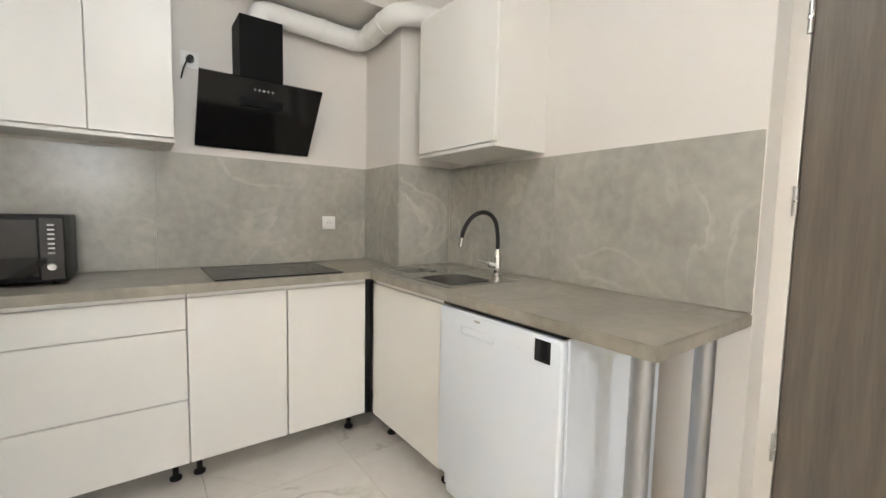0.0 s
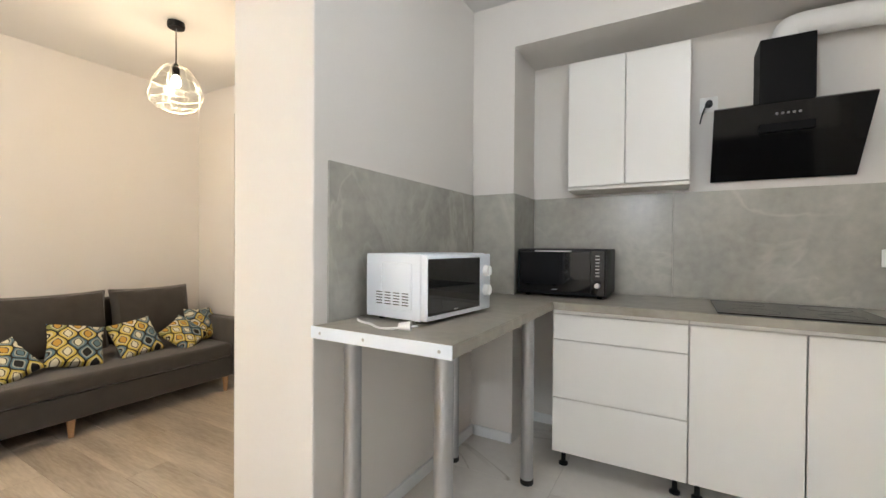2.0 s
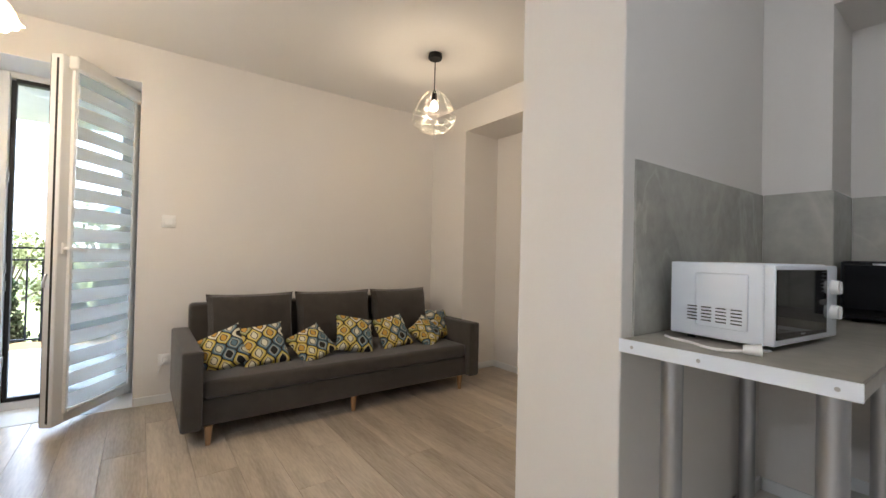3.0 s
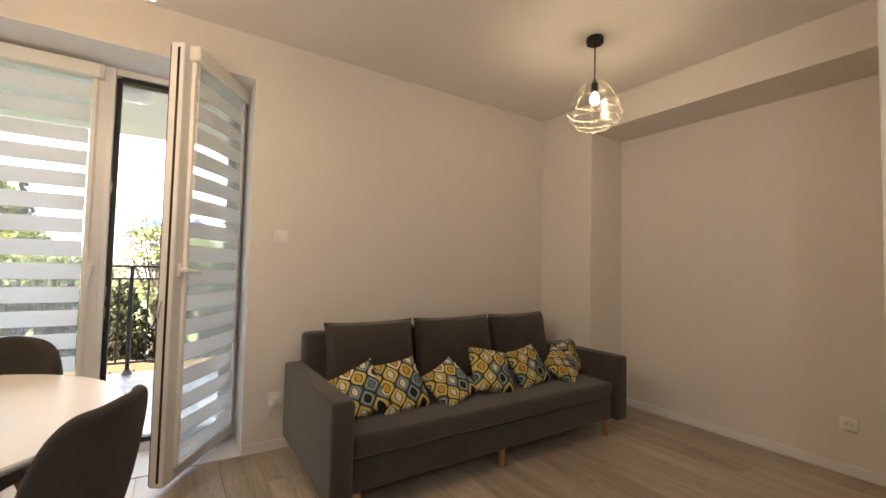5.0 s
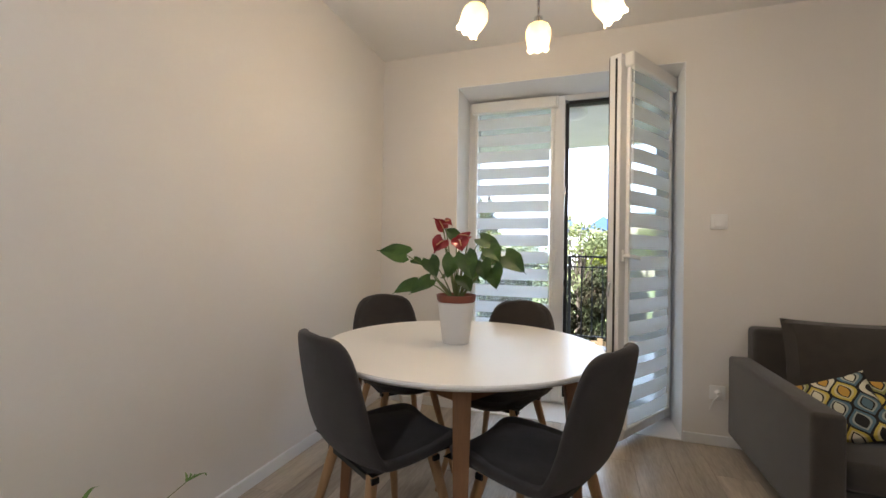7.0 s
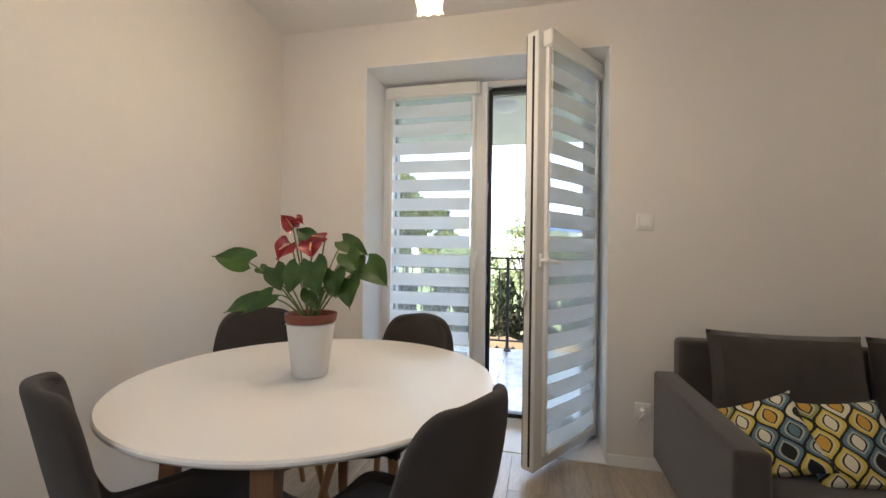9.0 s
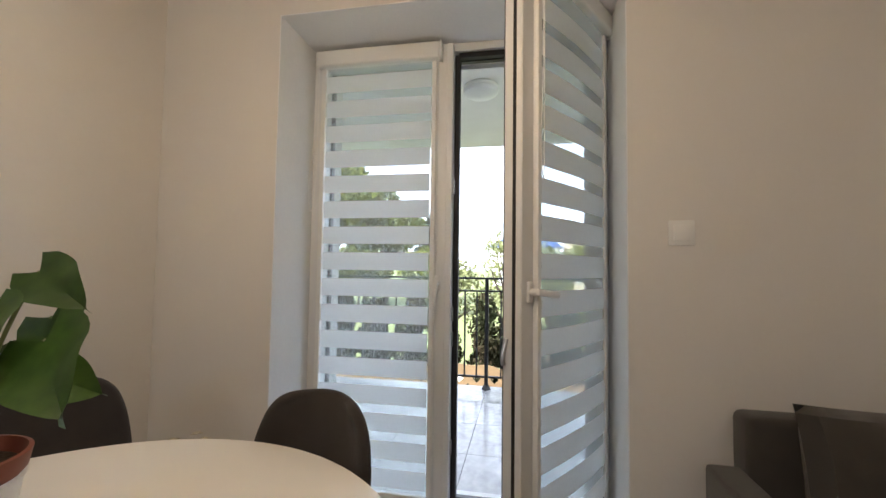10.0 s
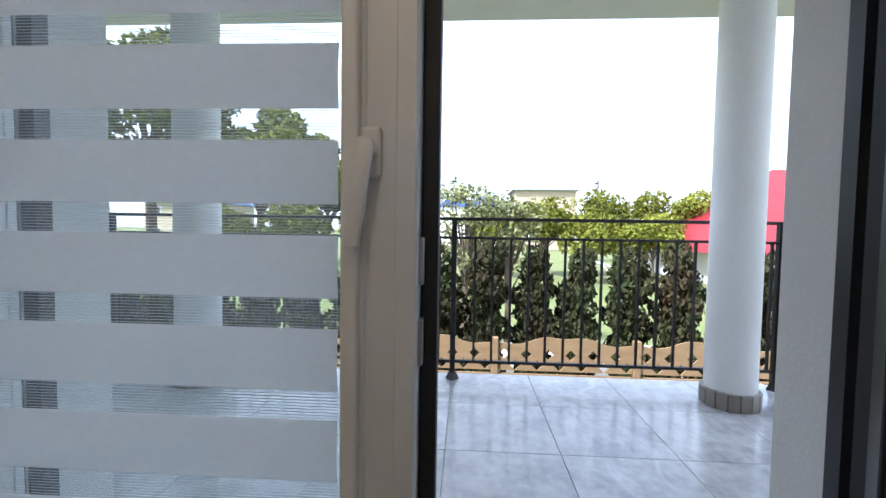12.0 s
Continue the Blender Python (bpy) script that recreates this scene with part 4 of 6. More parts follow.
# hall door
door = thing("door_3", "closed grey-brown wooden door with silver hinges", "door", kind="structure")
part("leaf", box((EX + 0.0, -0.44, 0.01), (EX + 0.04, 0.464, 2.06), 0.003), DOOR_WOOD, door)
part("door_frame", local(((EX - 0.006, 0.468, 0.0), (EX + 0.06, 0.519, 2.10)), ((EX - 0.012, -0.50, 0.0), (EX + 0.06, -0.446, 2.10)), ((EX - 0.012, -0.446, 2.066), (EX + 0.06, 0.468, 2.10))), WALL, door, "white door frame")
for hz in (0.36, 1.19, 1.76):
    h = part("hinge", cylinder((EX - 0.012, 0.468, hz), (EX - 0.012, 0.468, hz + 0.095), 0.008, segments=14), STEEL, door, "silver hinge", smooth=True)
    part("pin", cylinder((EX - 0.012, 0.468, hz + 0.044), (EX - 0.012, 0.468, hz + 0.050), 0.0095, segments=14), CHROME, h)

# ---------------------------------------------------------------- living room
def skirting(x0, y0, x1, y1, nx, ny):
    """A skirting board along a wall line, standing off it to the side (nx, ny)."""
    t, h = 0.013, 0.062
    lo = (min(x0, x1, x0 + nx * t), min(y0, y1, y0 + ny * t), 0.0)
    hi = (max(x0, x1, x0 + nx * t), max(y0, y1, y0 + ny * t), h)
    setting("baseboard", box(lo, hi, 0.004, 2), PVC, "low white skirting board", "skirting board")


skirting(WX, DY1 + 0.002, WX, NY, 1, 0)
skirting(WX, SY + 0.014, WX, DY0 - 0.002, 1, 0)
skirting(WX + 0.014, SY, EX - 0.014, SY, 0, 1)
skirting(NX0, NB, NX1, NB, 0, -1)
skirting(NX0, NY + 0.0, NX0, NB - 0.014, 1, 0)
skirting(WX + 0.014, NY, NX0, NY, 0, -1)
skirting(-1.41, 0.92, -1.41, NY, -1, 0)
skirting(KX0 + 0.014, KB, 0.9, KB, 0, -1)
skirting(-0.966, 1.0, -0.966, NY, 1, 0)
skirting(-0.95, NY, KX0, NY, 0, -1)

FACE_E = Matrix.Rotation(radians(-90), 4, "Z")
sw = thing("light_switch", "white square light switch on the wall", "light switch", pose(WX, -0.157, 1.323) @ FACE_E)
part("plate", box((-0.044, 0, -0.045), (0.044, 0.008, 0.045), 0.003, 2), WHITE_PLASTIC, sw, smooth=True)
part("rocker", box((-0.028, 0.004, -0.028), (0.028, 0.013, 0.028), 0.003, 2), WHITE_PLASTIC, sw, smooth=True)
socket("wall_socket", "white wall socket with white plug near the sofa", pose(WX, -0.157, 0.313) @ FACE_E, WHITE_PLASTIC)
socket("wall_socket", "white double-pole wall socket low in the niche", pose(-1.864, NB, 0.295) @ FACE_S)
socket("wall_socket", "white wall socket low on the wall under the window side", pose(WX, -2.05, 0.30) @ FACE_E)

# sofa
sofa = thing("sofa", "dark grey three-seat fabric sofa on short beech legs", "sofa")
S0, S1 = -0.125, 2.032
for a, b in ((S0, S0 + 0.108), (S1 - 0.108, S1)):
    arm = part("armrest", box((-3.805, a, 0.106), (-2.893, b, 0.552), 0.018, 3), SOFA_CLOTH, sofa, smooth=True)
part("base", box((-3.80, S0 + 0.11, 0.110), (-2.945, S1 - 0.11, 0.262), 0.012, 2), SOFA_CLOTH, sofa, "dark grey front panel", smooth=True)
part("seat", box((-3.70, S0 + 0.112, 0.264), (-2.925, S1 - 0.112, 0.372), 0.032, 4), SOFA_CLOTH, sofa, "long dark grey seat mattress", smooth=True)
part("back_frame", box((-3.862, S0 + 0.105, 0.12), (-3.74, S1 - 0.075, 0.725), 0.03, 3), SOFA_CLOTH, sofa, smooth=True)


def plump(w, h, d, bulge=0.35, n=14, corner=0.06):
    """A stuffed cushion: x its width, y its height, z its thickness."""
    bm = bmesh.new()
    sides = []
    for s in (1, -1):
        g = []
        for i in range(n + 1):
            row = []
            for j in range(n + 1):
                u, v = 2 * i / n - 1, 2 * j / n - 1
                pinch = 1 - corner * (1 - abs(u) ** 2) * abs(v) ** 4, 1 - corner * (1 - abs(v) ** 2) * abs(u) ** 4
                z = d / 2 * ((1 - abs(u) ** 2.6) * (1 - abs(v) ** 2.6)) ** bulge
                z += (0.010 * noise.noise(Vector((u * 1.7 + w * 9, v * 1.7, s))) + 0.005 * noise.noise(Vector((u * 4.2, v * 4.2 + w * 7, s * 3)))) * min(1, z * 40)
                row.append(bm.verts.new((u * w / 2 * pinch[1], v * h / 2 * pinch[0], s * z)))
            g.append(row)
        sides.append(g)
        for i in range(n):
            for j in range(n):
                bm.faces.new((g[i][j], g[i + 1][j], g[i + 1][j + 1], g[i][j + 1]))
    bmesh.ops.remove_doubles(bm, verts=bm.verts, dist=0.0004)
    return bm


for k, (a, b) in enumerate(((0.07, 0.69), (0.705, 1.365), (1.380, 1.965))):
    m = Matrix.Translation((-3.64, (a + b) / 2, 0.572)) @ Matrix.Rotation(radians(90), 4, "Z") @ Matrix.Rotation(radians(80), 4, "X")
    part("back_cushion", plump(b - a, 0.455, 0.22, 0.33, 18, 0.05), SOFA_CLOTH, sofa, "plump dark grey back cushion", smooth=True, at=m)
for x, y in ((-2.955, 0.02), (-2.985, 0.93), (-2.955, 1.87), (-3.74, 0.02), (-3.74, 1.87)):
    part("leg", cylinder((x, y, 0), (x, y, 0.112), 0.014, 0.023, 20), BEECH, sofa, "turned light wooden leg", smooth=True)

first = None
for y, z, lean, spin, turn, size in ((0.125, 0.470, 58, 30, 58, 0.86), (0.370, 0.482, 54, 6, 90, 0.92), (0.690, 0.458, 46, 28, 82, 0.82), (1.030, 0.492, 52, -16, 94, 0.92), (1.370, 0.480, 54, 8, 90, 0.86), (1.680, 0.458, 44, 32, 94, 0.80), (1.865, 0.495, 66, 84, 112, 0.84)):
    x = -3.17 - 0.10 * (lean - 40) / 26
    m = Matrix.Translation((x, y, z)) @ Matrix.Rotation(radians(turn), 4, "Z") @ Matrix.Rotation(radians(lean), 4, "X") @ Matrix.Rotation(radians(spin), 4, "Z") @ Matrix.Diagonal((size * 0.94, size * 0.94, size, 1))
    if first is None:
        first = tagged(part("cushion", plump(0.355, 0.355, 0.125, 0.42, 18, 0.09), CUSHION, smooth=True, at=m), "yellow, teal and black printed square cushion on the sofa", "cushion", "printed cushions")
    else:
        ob = new("cushion", first.data)
        ob.matrix_basis = m
        tagged(ob, "yellow, teal and black printed square cushion on the sofa", "cushion", "printed cushions")

# pendant
pend = thing("pendant_lamp", "lit pendant lamp with faceted clear glass shade", "pendant lamp", pose(-2.685, 1.362, 0))
part("canopy", lathe([(0.0, 2.57), (0.048, 2.57), (0.050, 2.560), (0.050, 2.540), (0.046, 2.532), (0.0, 2.532)], 28), BLACK_PLASTIC, pend, "round black ceiling cap", smooth=True)
part("cord", cylinder((0, 0, 2.29), (0, 0, 2.534), 0.004, segments=10), ANTHRACITE, pend, smooth=True)
part("lamp_holder", lathe([(0.0, 2.305), (0.012, 2.305), (0.021, 2.285), (0.022, 2.232), (0.0, 2.232)], 20), BLACK_PLASTIC, pend, "black lamp holder", smooth=True)
part("bulb", lathe([(0.0, 2.232), (0.013, 2.232), (0.022, 2.216), (0.029, 2.195), (0.027, 2.174), (0.016, 2.160), (0.0, 2.156)], 20), BULB, pend, "lit bulb", smooth=True)
prof = [(0.040, 2.298), (0.085, 2.262), (0.138, 2.178), (0.160, 2.105), (0.148, 2.062), (0.112, 2.024), (0.055, 2.000)]
g = part("shade", lathe(prof, 8), LAMP_GLASS, pend, "faceted clear glass shade")
g.visible_shadow = False
ring = lambda k, r, z: Vector((r * math.cos(2 * math.pi * k / 8), r * math.sin(2 * math.pi * k / 8), z))
# facet edges as pale opaque bars, their glints put in as colour
for r, z in prof[1:]:
    bm = bmesh.new()
    for k in range(8):
        cylinder(ring(k, r, z), ring(k + 1, r, z), 0.0011, segments=6, bm=bm)
    part("edge_ring", bm, EDGE_GLINT, g)
bm = bmesh.new()
for (ra, za), (rb, zb) in zip(prof, prof[1:]):
    for k in range(8):
        cylinder(ring(k, ra, za), ring(k, rb, zb), 0.0008, segments=6, bm=bm)
part("facet_edges", bm, EDGE_GLINT, g)
point_lamp("pendant_light", (-2.685, 1.362, 2.115), W_PENDANT, WARM, 0.03)

# hall lamp, seen only as a glint in the tiles
hall = thing("pendant_lamp", "plain hanging bulb in the hall", "pendant lamp", pose(-0.40, -1.535, -0.125))
part("cord", cylinder((0, 0, 1.99), (0, 0, 2.695), 0.004, segments=10), BLACK_PLASTIC, hall)
part("lamp_holder", cylinder((0, 0, 1.945), (0, 0, 1.995), 0.020, 0.014, 18), BLACK_PLASTIC, hall, smooth=True)
part("bulb", lathe([(0.0, 1.946), (0.014, 1.945), (0.026, 1.925), (0.030, 1.900), (0.020, 1.874), (0.0, 1.868)], 18), BULB, hall, "lit bulb", smooth=True)

# chandelier
CX, CY = -2.69, -1.10
ch = thing("chandelier", "lit chrome chandelier with five tulip glass shades", "chandelier", pose(CX, CY, 0))
part("canopy", lathe([(0.0, 2.57), (0.065, 2.57), (0.060, 2.55), (0.022, 2.53), (0.0, 2.53)], 28), CHROME, ch, smooth=True)
part("stem", lathe([(0.009, 2.53), (0.009, 2.40), (0.020, 2.385), (0.009, 2.37), (0.009, 2.27), (0.022, 2.255), (0.030, 2.235), (0.048, 2.215), (0.052, 2.19), (0.040, 2.165), (0.018, 2.152), (0.008, 2.135), (0.0, 2.125)], 28), CHROME, ch, "turned chrome stem and hub", smooth=True)
for k in range(5):
    a = radians(186 + 72 * k)
    d = Vector((math.cos(a), math.sin(a), 0))
    z = Vector((0, 0, 1))
    arm = part("arm", tube([d * 0.045 + z * 2.20, d * 0.10 + z * 2.15, d * 0.16 + z * 2.175, d * 0.205 + z * 2.235, d * 0.235 + z * 2.215, d * 0.24 + z * 2.185], 0.006, 12), CHROME, ch, "curved chrome arm", smooth=True)
    part("scroll", tube([d * 0.06 + z * 2.20, d * 0.10 + z * 2.235, d * 0.13 + z * 2.215, d * 0.115 + z * 2.185, d * 0.095 + z * 2.20], 0.0035, 8), CHROME, arm, smooth=True)
    tilt = Matrix.Translation(d * 0.24 + z * 2.19) @ Matrix.Rotation(a, 4, "Z") @ Matrix.Rotation(radians(-34), 4, "Y")
    part("shade_cap", lathe([(0.0, 0.004), (0.016, 0.0), (0.022, -0.018), (0.0, -0.022)], 20), CHROME, arm, smooth=True, at=tilt)
    bm = bmesh.new()
    rings = []
    for r, zz in ((0.014, -0.018), (0.042, -0.033), (0.055, -0.060), (0.055, -0.090), (0.048, -0.118), (0.046, -0.134), (0.052, -0.146)):
        rings.append([bm.verts.new(((r * (1 + 0.035 * math.cos(8 * q * 2 * math.pi / 48))) * math.cos(q * 2 * math.pi / 48), (r * (1 + 0.035 * math.cos(8 * q * 2 * math.pi / 48))) * math.sin(q * 2 * math.pi / 48), zz - (0.004 * math.cos(8 * q * 2 * math.pi / 48) if r == 0.052 else 0))) for q in range(48)])
    for ra, rb in zip(rings, rings[1:]):
        for q in range(48):
            bm.faces.new((ra[q], ra[(q + 1) % 48], rb[(q + 1) % 48], rb[q]))
    part("shade", bm, SHADE_GLASS, ch, "frosted amber tulip glass shade", smooth=True, at=tilt)
    part("bulb", lathe([(0.0, -0.03), (0.012, -0.03), (0.022, -0.062), (0.024, -0.085), (0.014, -0.108), (0.0, -0.112)], 16), BULB, ch, "lit bulb", smooth=True, at=tilt)
    spot = Matrix.Translation((CX, CY, 0)) @ tilt @ Vector((0, 0, -0.165))
    point_lamp("chandelier_light", spot, W_CHANDELIER, WARM, 0.03)

# table
TX, TY = -2.65, -1.38
table = thing("dining_table", "round white dining table on brown wooden legs", "table", pose(TX, TY, 0))
part("tabletop", lathe([(0.0, 0.722), (0.515, 0.722), (0.540, 0.728), (0.550, 0.737), (0.550, 0.743), (0.546, 0.748), (0.0, 0.748)], 96), TABLE_WHITE, table, "round white lacquered top", smooth=True)
for k in range(4):
    a = radians(16 + 90 * k)
    d, e = Vector((math.cos(a), math.sin(a), 0)), Vector((math.cos(a + math.pi / 2), math.sin(a + math.pi / 2), 0))
    z = Vector((0, 0, 1))
    bm = bmesh.new()
    rings = []
    for zz, r, w in ((0.0, 0.475, 0.016), (0.35, 0.455, 0.021), (0.722, 0.425, 0.029)):
        rings.append([bm.verts.new(d * (r + w * sx) + e * (w * sy) + z * zz) for sx, sy in ((-1, -1), (1, -1), (1, 1), (-1, 1))])
    for ra, rb in zip(rings, rings[1:]):
        for q in range(4):
            bm.faces.new((ra[q], ra[(q + 1) % 4], rb[(q + 1) % 4], rb[q]))
    bm.faces.new(rings[0][::-1])
    bm.faces.new(rings[-1])
    bmesh.ops.bevel(bm, geom=[ed for ed in bm.edges if abs(ed.verts[0].co.z - ed.verts[1].co.z) > 0.1], offset=0.006, segments=2, affect="EDGES")
    part("leg", bm, WALNUT, table, "tapered brown wooden leg", smooth=True)
    n2 = Vector((math.cos(a + math.pi / 2), math.sin(a + math.pi / 2), 0))
    bar = box((-0.29, -0.010, 0.655), (0.29, 0.010, 0.720), 0.003)
    mid = (d + n2) * 0.21
    bmesh.ops.transform(bar, matrix=Matrix.Translation(mid) @ Matrix.Rotation(a + radians(135), 4, "Z"), verts=bar.verts)
    part("apron", bar, WALNUT, table, "brown wooden apron")


def chair():
    """An upholstered shell chair: origin on the floor under its seat, facing +y."""
    c = thing("dining_chair", "grey-brown upholstered shell chair with wooden legs at the table", "chair", group="chairs round the table")
    prof = [(0.235, 0.440, 0.150), (0.225, 0.462, 0.190), (0.15, 0.462, 0.215), (0.02, 0.452, 0.225), (-0.10, 0.452, 0.225), (-0.175, 0.485, 0.225), (-0.212, 0.56, 0.222), (-0.235, 0.66, 0.214), (-0.256, 0.76, 0.198), (-0.272, 0.835, 0.165), (-0.280, 0.868, 0.105)]
    bm = bmesh.new()
    n = 10
    grid = []
    for k, (y, z, w) in enumerate(prof):
        row = []
        for i in range(n + 1):
            u = 2 * i / n - 1
            wrap = abs(u) ** 2.4
            up = k <= 4
            row.append(bm.verts.new((u * w * 0.93, y + (0 if up else 0.055 * wrap), z + (0.028 * wrap if up else 0) - (0.02 * wrap if k == len(prof) - 1 else 0))))
        grid.append(row)
    for ra, rb in zip(grid, grid[1:]):
        for i in range(n):
            bm.faces.new((ra[i], ra[i + 1], rb[i + 1], rb[i]))
    shell = part("shell", bm, CHAIR_CLOTH, c, smooth=True)
    so = shell.modifiers.new("thick", "SOLIDIFY")
    so.thickness, so.offset = 0.030, 0.0
    sub = shell.modifiers.new("soft", "SUBSURF")
    sub.levels = sub.render_levels = 2
    pad = plump(0.40, 0.38, 0.05, 0.3, 12, 0.03)
    part("seat_pad", pad, CHAIR_CLOTH, c, "padded seat", smooth=True, at=pose(0, 0.03, 0.470))
    part("under_frame", local(((-0.15, -0.13, 0.415), (0.15, -0.105, 0.432)), ((-0.15, 0.105, 0.415), (0.15, 0.13, 0.432)), ((-0.012, -0.105, 0.415), (0.012, 0.105, 0.432))), BLACK_PLASTIC, c)
    for sx in (-1, 1):
        for sy in (-1, 1):
            part("leg", cylinder((sx * 0.215, sy * 0.205, 0.0), (sx * 0.125, sy * 0.115, 0.435), 0.011, 0.019, 18), BEECH, c, "splayed round wooden leg", smooth=True)
    return c


seats = (((-2.325, -1.565), (-0.85, 0.52)), ((-2.37, -1.05), (-0.40, -0.92)), ((-3.02, -1.82), (0.66, 0.75)), ((-3.00, -1.285), (0.95, -0.30)))
one_chair = chair()
for k, ((x, y), (fx, fy)) in enumerate(seats):
    m = pose(x, y, 0, 0, 0, math.degrees(math.atan2(-fx, fy)))
    if k == 0:
        one_chair.matrix_basis = m
    else:
        copy_thing(one_chair, m)


# plants
def heart_leaf(length, width, droop=0.25, bend=0.12):
    """A heart-shaped leaf from its stalk at the origin to a tip at +x, folded along its rib."""
    bm = bmesh.new()
    n, m = 12, 4
    rows = []
    for i in range(n + 1):
        t = i / n
        half = width / 2 * (math.sin(math.pi * min(1, (t + 0.10) / 1.02) ** 0.62) ** 0.85 if 0 < t < 1 else (0.55 if t == 0 else 0.0))
        x = length * t
        row = []
        for j in range(-m, m + 1):
            v = j / m
            back = -0.16 * length * (abs(v) ** 1.3) * max(0, 1 - t * 3.2)
            row.append(bm.verts.new((x + back, half * v, -droop * length * t * t + bend * width * abs(v) - 0.05 * width * math.sin(t * 9) * abs(v))))
        rows.append(row)
    for ra, rb in zip(rows, rows[1:]):
        for j in range(2 * m):
            bm.faces.new((ra[j], ra[j + 1], rb[j + 1], rb[j]))
    bmesh.ops.remove_doubles(bm, verts=bm.verts, dist=1e-5)
    return bm


PX, PY, PZ = -2.64, -1.405, 0.748
plant = thing("potted_anthurium", "red-flowering anthurium in a white pot on the table", "potted plant", pose(PX, PY, PZ))
part("cover_pot", lathe([(0.0, 0.0), (0.049, 0.0), (0.053, 0.004), (0.073, 0.158), (0.077, 0.164), (0.073, 0.166), (0.069, 0.160), (0.051, 0.02), (0.0, 0.02)], 40), POT_WHITE, plant, "white ceramic cover pot", smooth=True)
part("inner_pot", lathe([(0.056, 0.095), (0.069, 0.162), (0.077, 0.172), (0.081, 0.194), (0.076, 0.195), (0.069, 0.172)], 40), TERRACOTTA, plant, "terracotta plastic inner pot", smooth=True)
part("soil", lathe([(0.0, 0.180), (0.04, 0.182), (0.071, 0.176)], 24), SOIL, plant, smooth=True)


def placed(base, tip, face):
    """The pose of a leaf that runs from base to tip and turns its upper face towards face; and its length."""
    x = Vector(tip) - Vector(base)
    length = x.length
    x.normalize()
    z = (Vector(face) - x * x.dot(Vector(face))).normalized()
    y = z.cross(x)
    return Matrix(((x.x, y.x, z.x, base[0]), (x.y, y.y, z.y, base[1]), (x.z, y.z, z.z, base[2]), (0, 0, 0, 1))), length


# each leaf: base and tip across (y) and up (z), how far it stands out to the room, how far its tip leans out, width
leaves = ((-0.255, 0.455, 0.02, 0.02, -0.410, 0.490, 0.115), (0.240, 0.460, 0.04, 0.05, 0.345, 0.375, 0.115), (0.105, 0.555, -0.03, 0.02, 0.225, 0.495, 0.085),
          (-0.185, 0.300, 0.05, 0.05, -0.285, 0.245, 0.080), (0.075, 0.465, 0.10, 0.05, 0.125, 0.335, 0.105), (0.015, 0.450, 0.09, 0.05, 0.005, 0.335, 0.095),
          (0.195, 0.400, 0.08, 0.05, 0.225, 0.290, 0.095), (-0.120, 0.435, 0.05, 0.03, -0.065, 0.335, 0.09), (-0.100, 0.325, 0.08, 0.06, -0.180, 0.255, 0.08),
          (-0.005, 0.560, 0.0, 0.02, -0.060, 0.610, 0.075), (0.150, 0.480, -0.02, 0.02, 0.205, 0.400, 0.10), 
          (0.055, 0.350, 0.08, 0.05, 0.115, 0.275, 0.085), (0.170, 0.500, 0.05, 0.04, 0.235, 0.430, 0.090), (0.150, 0.430, 0.09, 0.04, 0.175, 0.330, 0.085), (-0.225, 0.430, 0.0, 0.03, -0.160, 0.405, 0.05), (0.02, 0.36, -0.08, -0.06, 0.09, 0.30, 0.10), (-0.06, 0.37, -0.08, -0.08, -0.15, 0.33, 0.10))
for by, bz, d, lean, ty, tz, width in leaves:
    by, ty, bz, tz, width = by * 0.84, ty * 0.84, bz * 0.725 + 0.02, tz * 0.725 + 0.02, width * 0.80
    base, tip = Vector((d, by, bz)), Vector((d + lean, ty, tz))
    root = Vector((d * 0.15, by * 0.10, 0.178))
    part("stalk", tube([root, root * 0.45 + base * 0.55 + Vector((0, 0, 0.03)), base], 0.0030, 7, taper=0.0021), STEM, plant, smooth=True)
    m, length = placed(base, tip, (0.85, random.uniform(-0.25, 0.25), 0.62))
    part("leaf", heart_leaf(length, width, random.uniform(0.04, 0.16), 0.10), LEAF, plant, smooth=True, at=m)
# red flowers: base, tip, stand-out, width
for by, bz, d, ty, tz, width in ((-0.060, 0.605, 0.03, -0.100, 0.665, 0.060), (0.065, 0.565, 0.02, -0.015, 0.545, 0.045), (-0.045, 0.540, 0.06, -0.085, 0.470, 0.085), (0.030, 0.540, 0.05, 0.050, 0.475, 0.085), (-0.055, 0.645, 0.02, -0.010, 0.625, 0.045)):
    by, ty, bz, tz, width = by * 0.84, ty * 0.84, bz * 0.725 + 0.02, tz * 0.725 + 0.02, width * 0.85
    base = Vector((d, by, bz))
    root = Vector((d * 0.1, by * 0.12, 0.178))
    part("flower_stalk", tube([root, root * 0.5 + base * 0.5 + Vector((0, 0, 0.01)), base], 0.0025, 7), STEM, plant, smooth=True)
    m, length = placed(base, (d + 0.02, ty, tz), (0.8, 0.15, 0.55))
    f = part("flower", heart_leaf(length, width, 0.15, 0.22), SPATHE, plant, "glossy red spathe", smooth=True, at=m)
    part("spadix", tube([(0.004, 0, 0.004), (0.015, 0, 0.014), (0.035, 0, 0.022)], 0.0032, 8, taper=0.002), SPADIX, f, smooth=True)


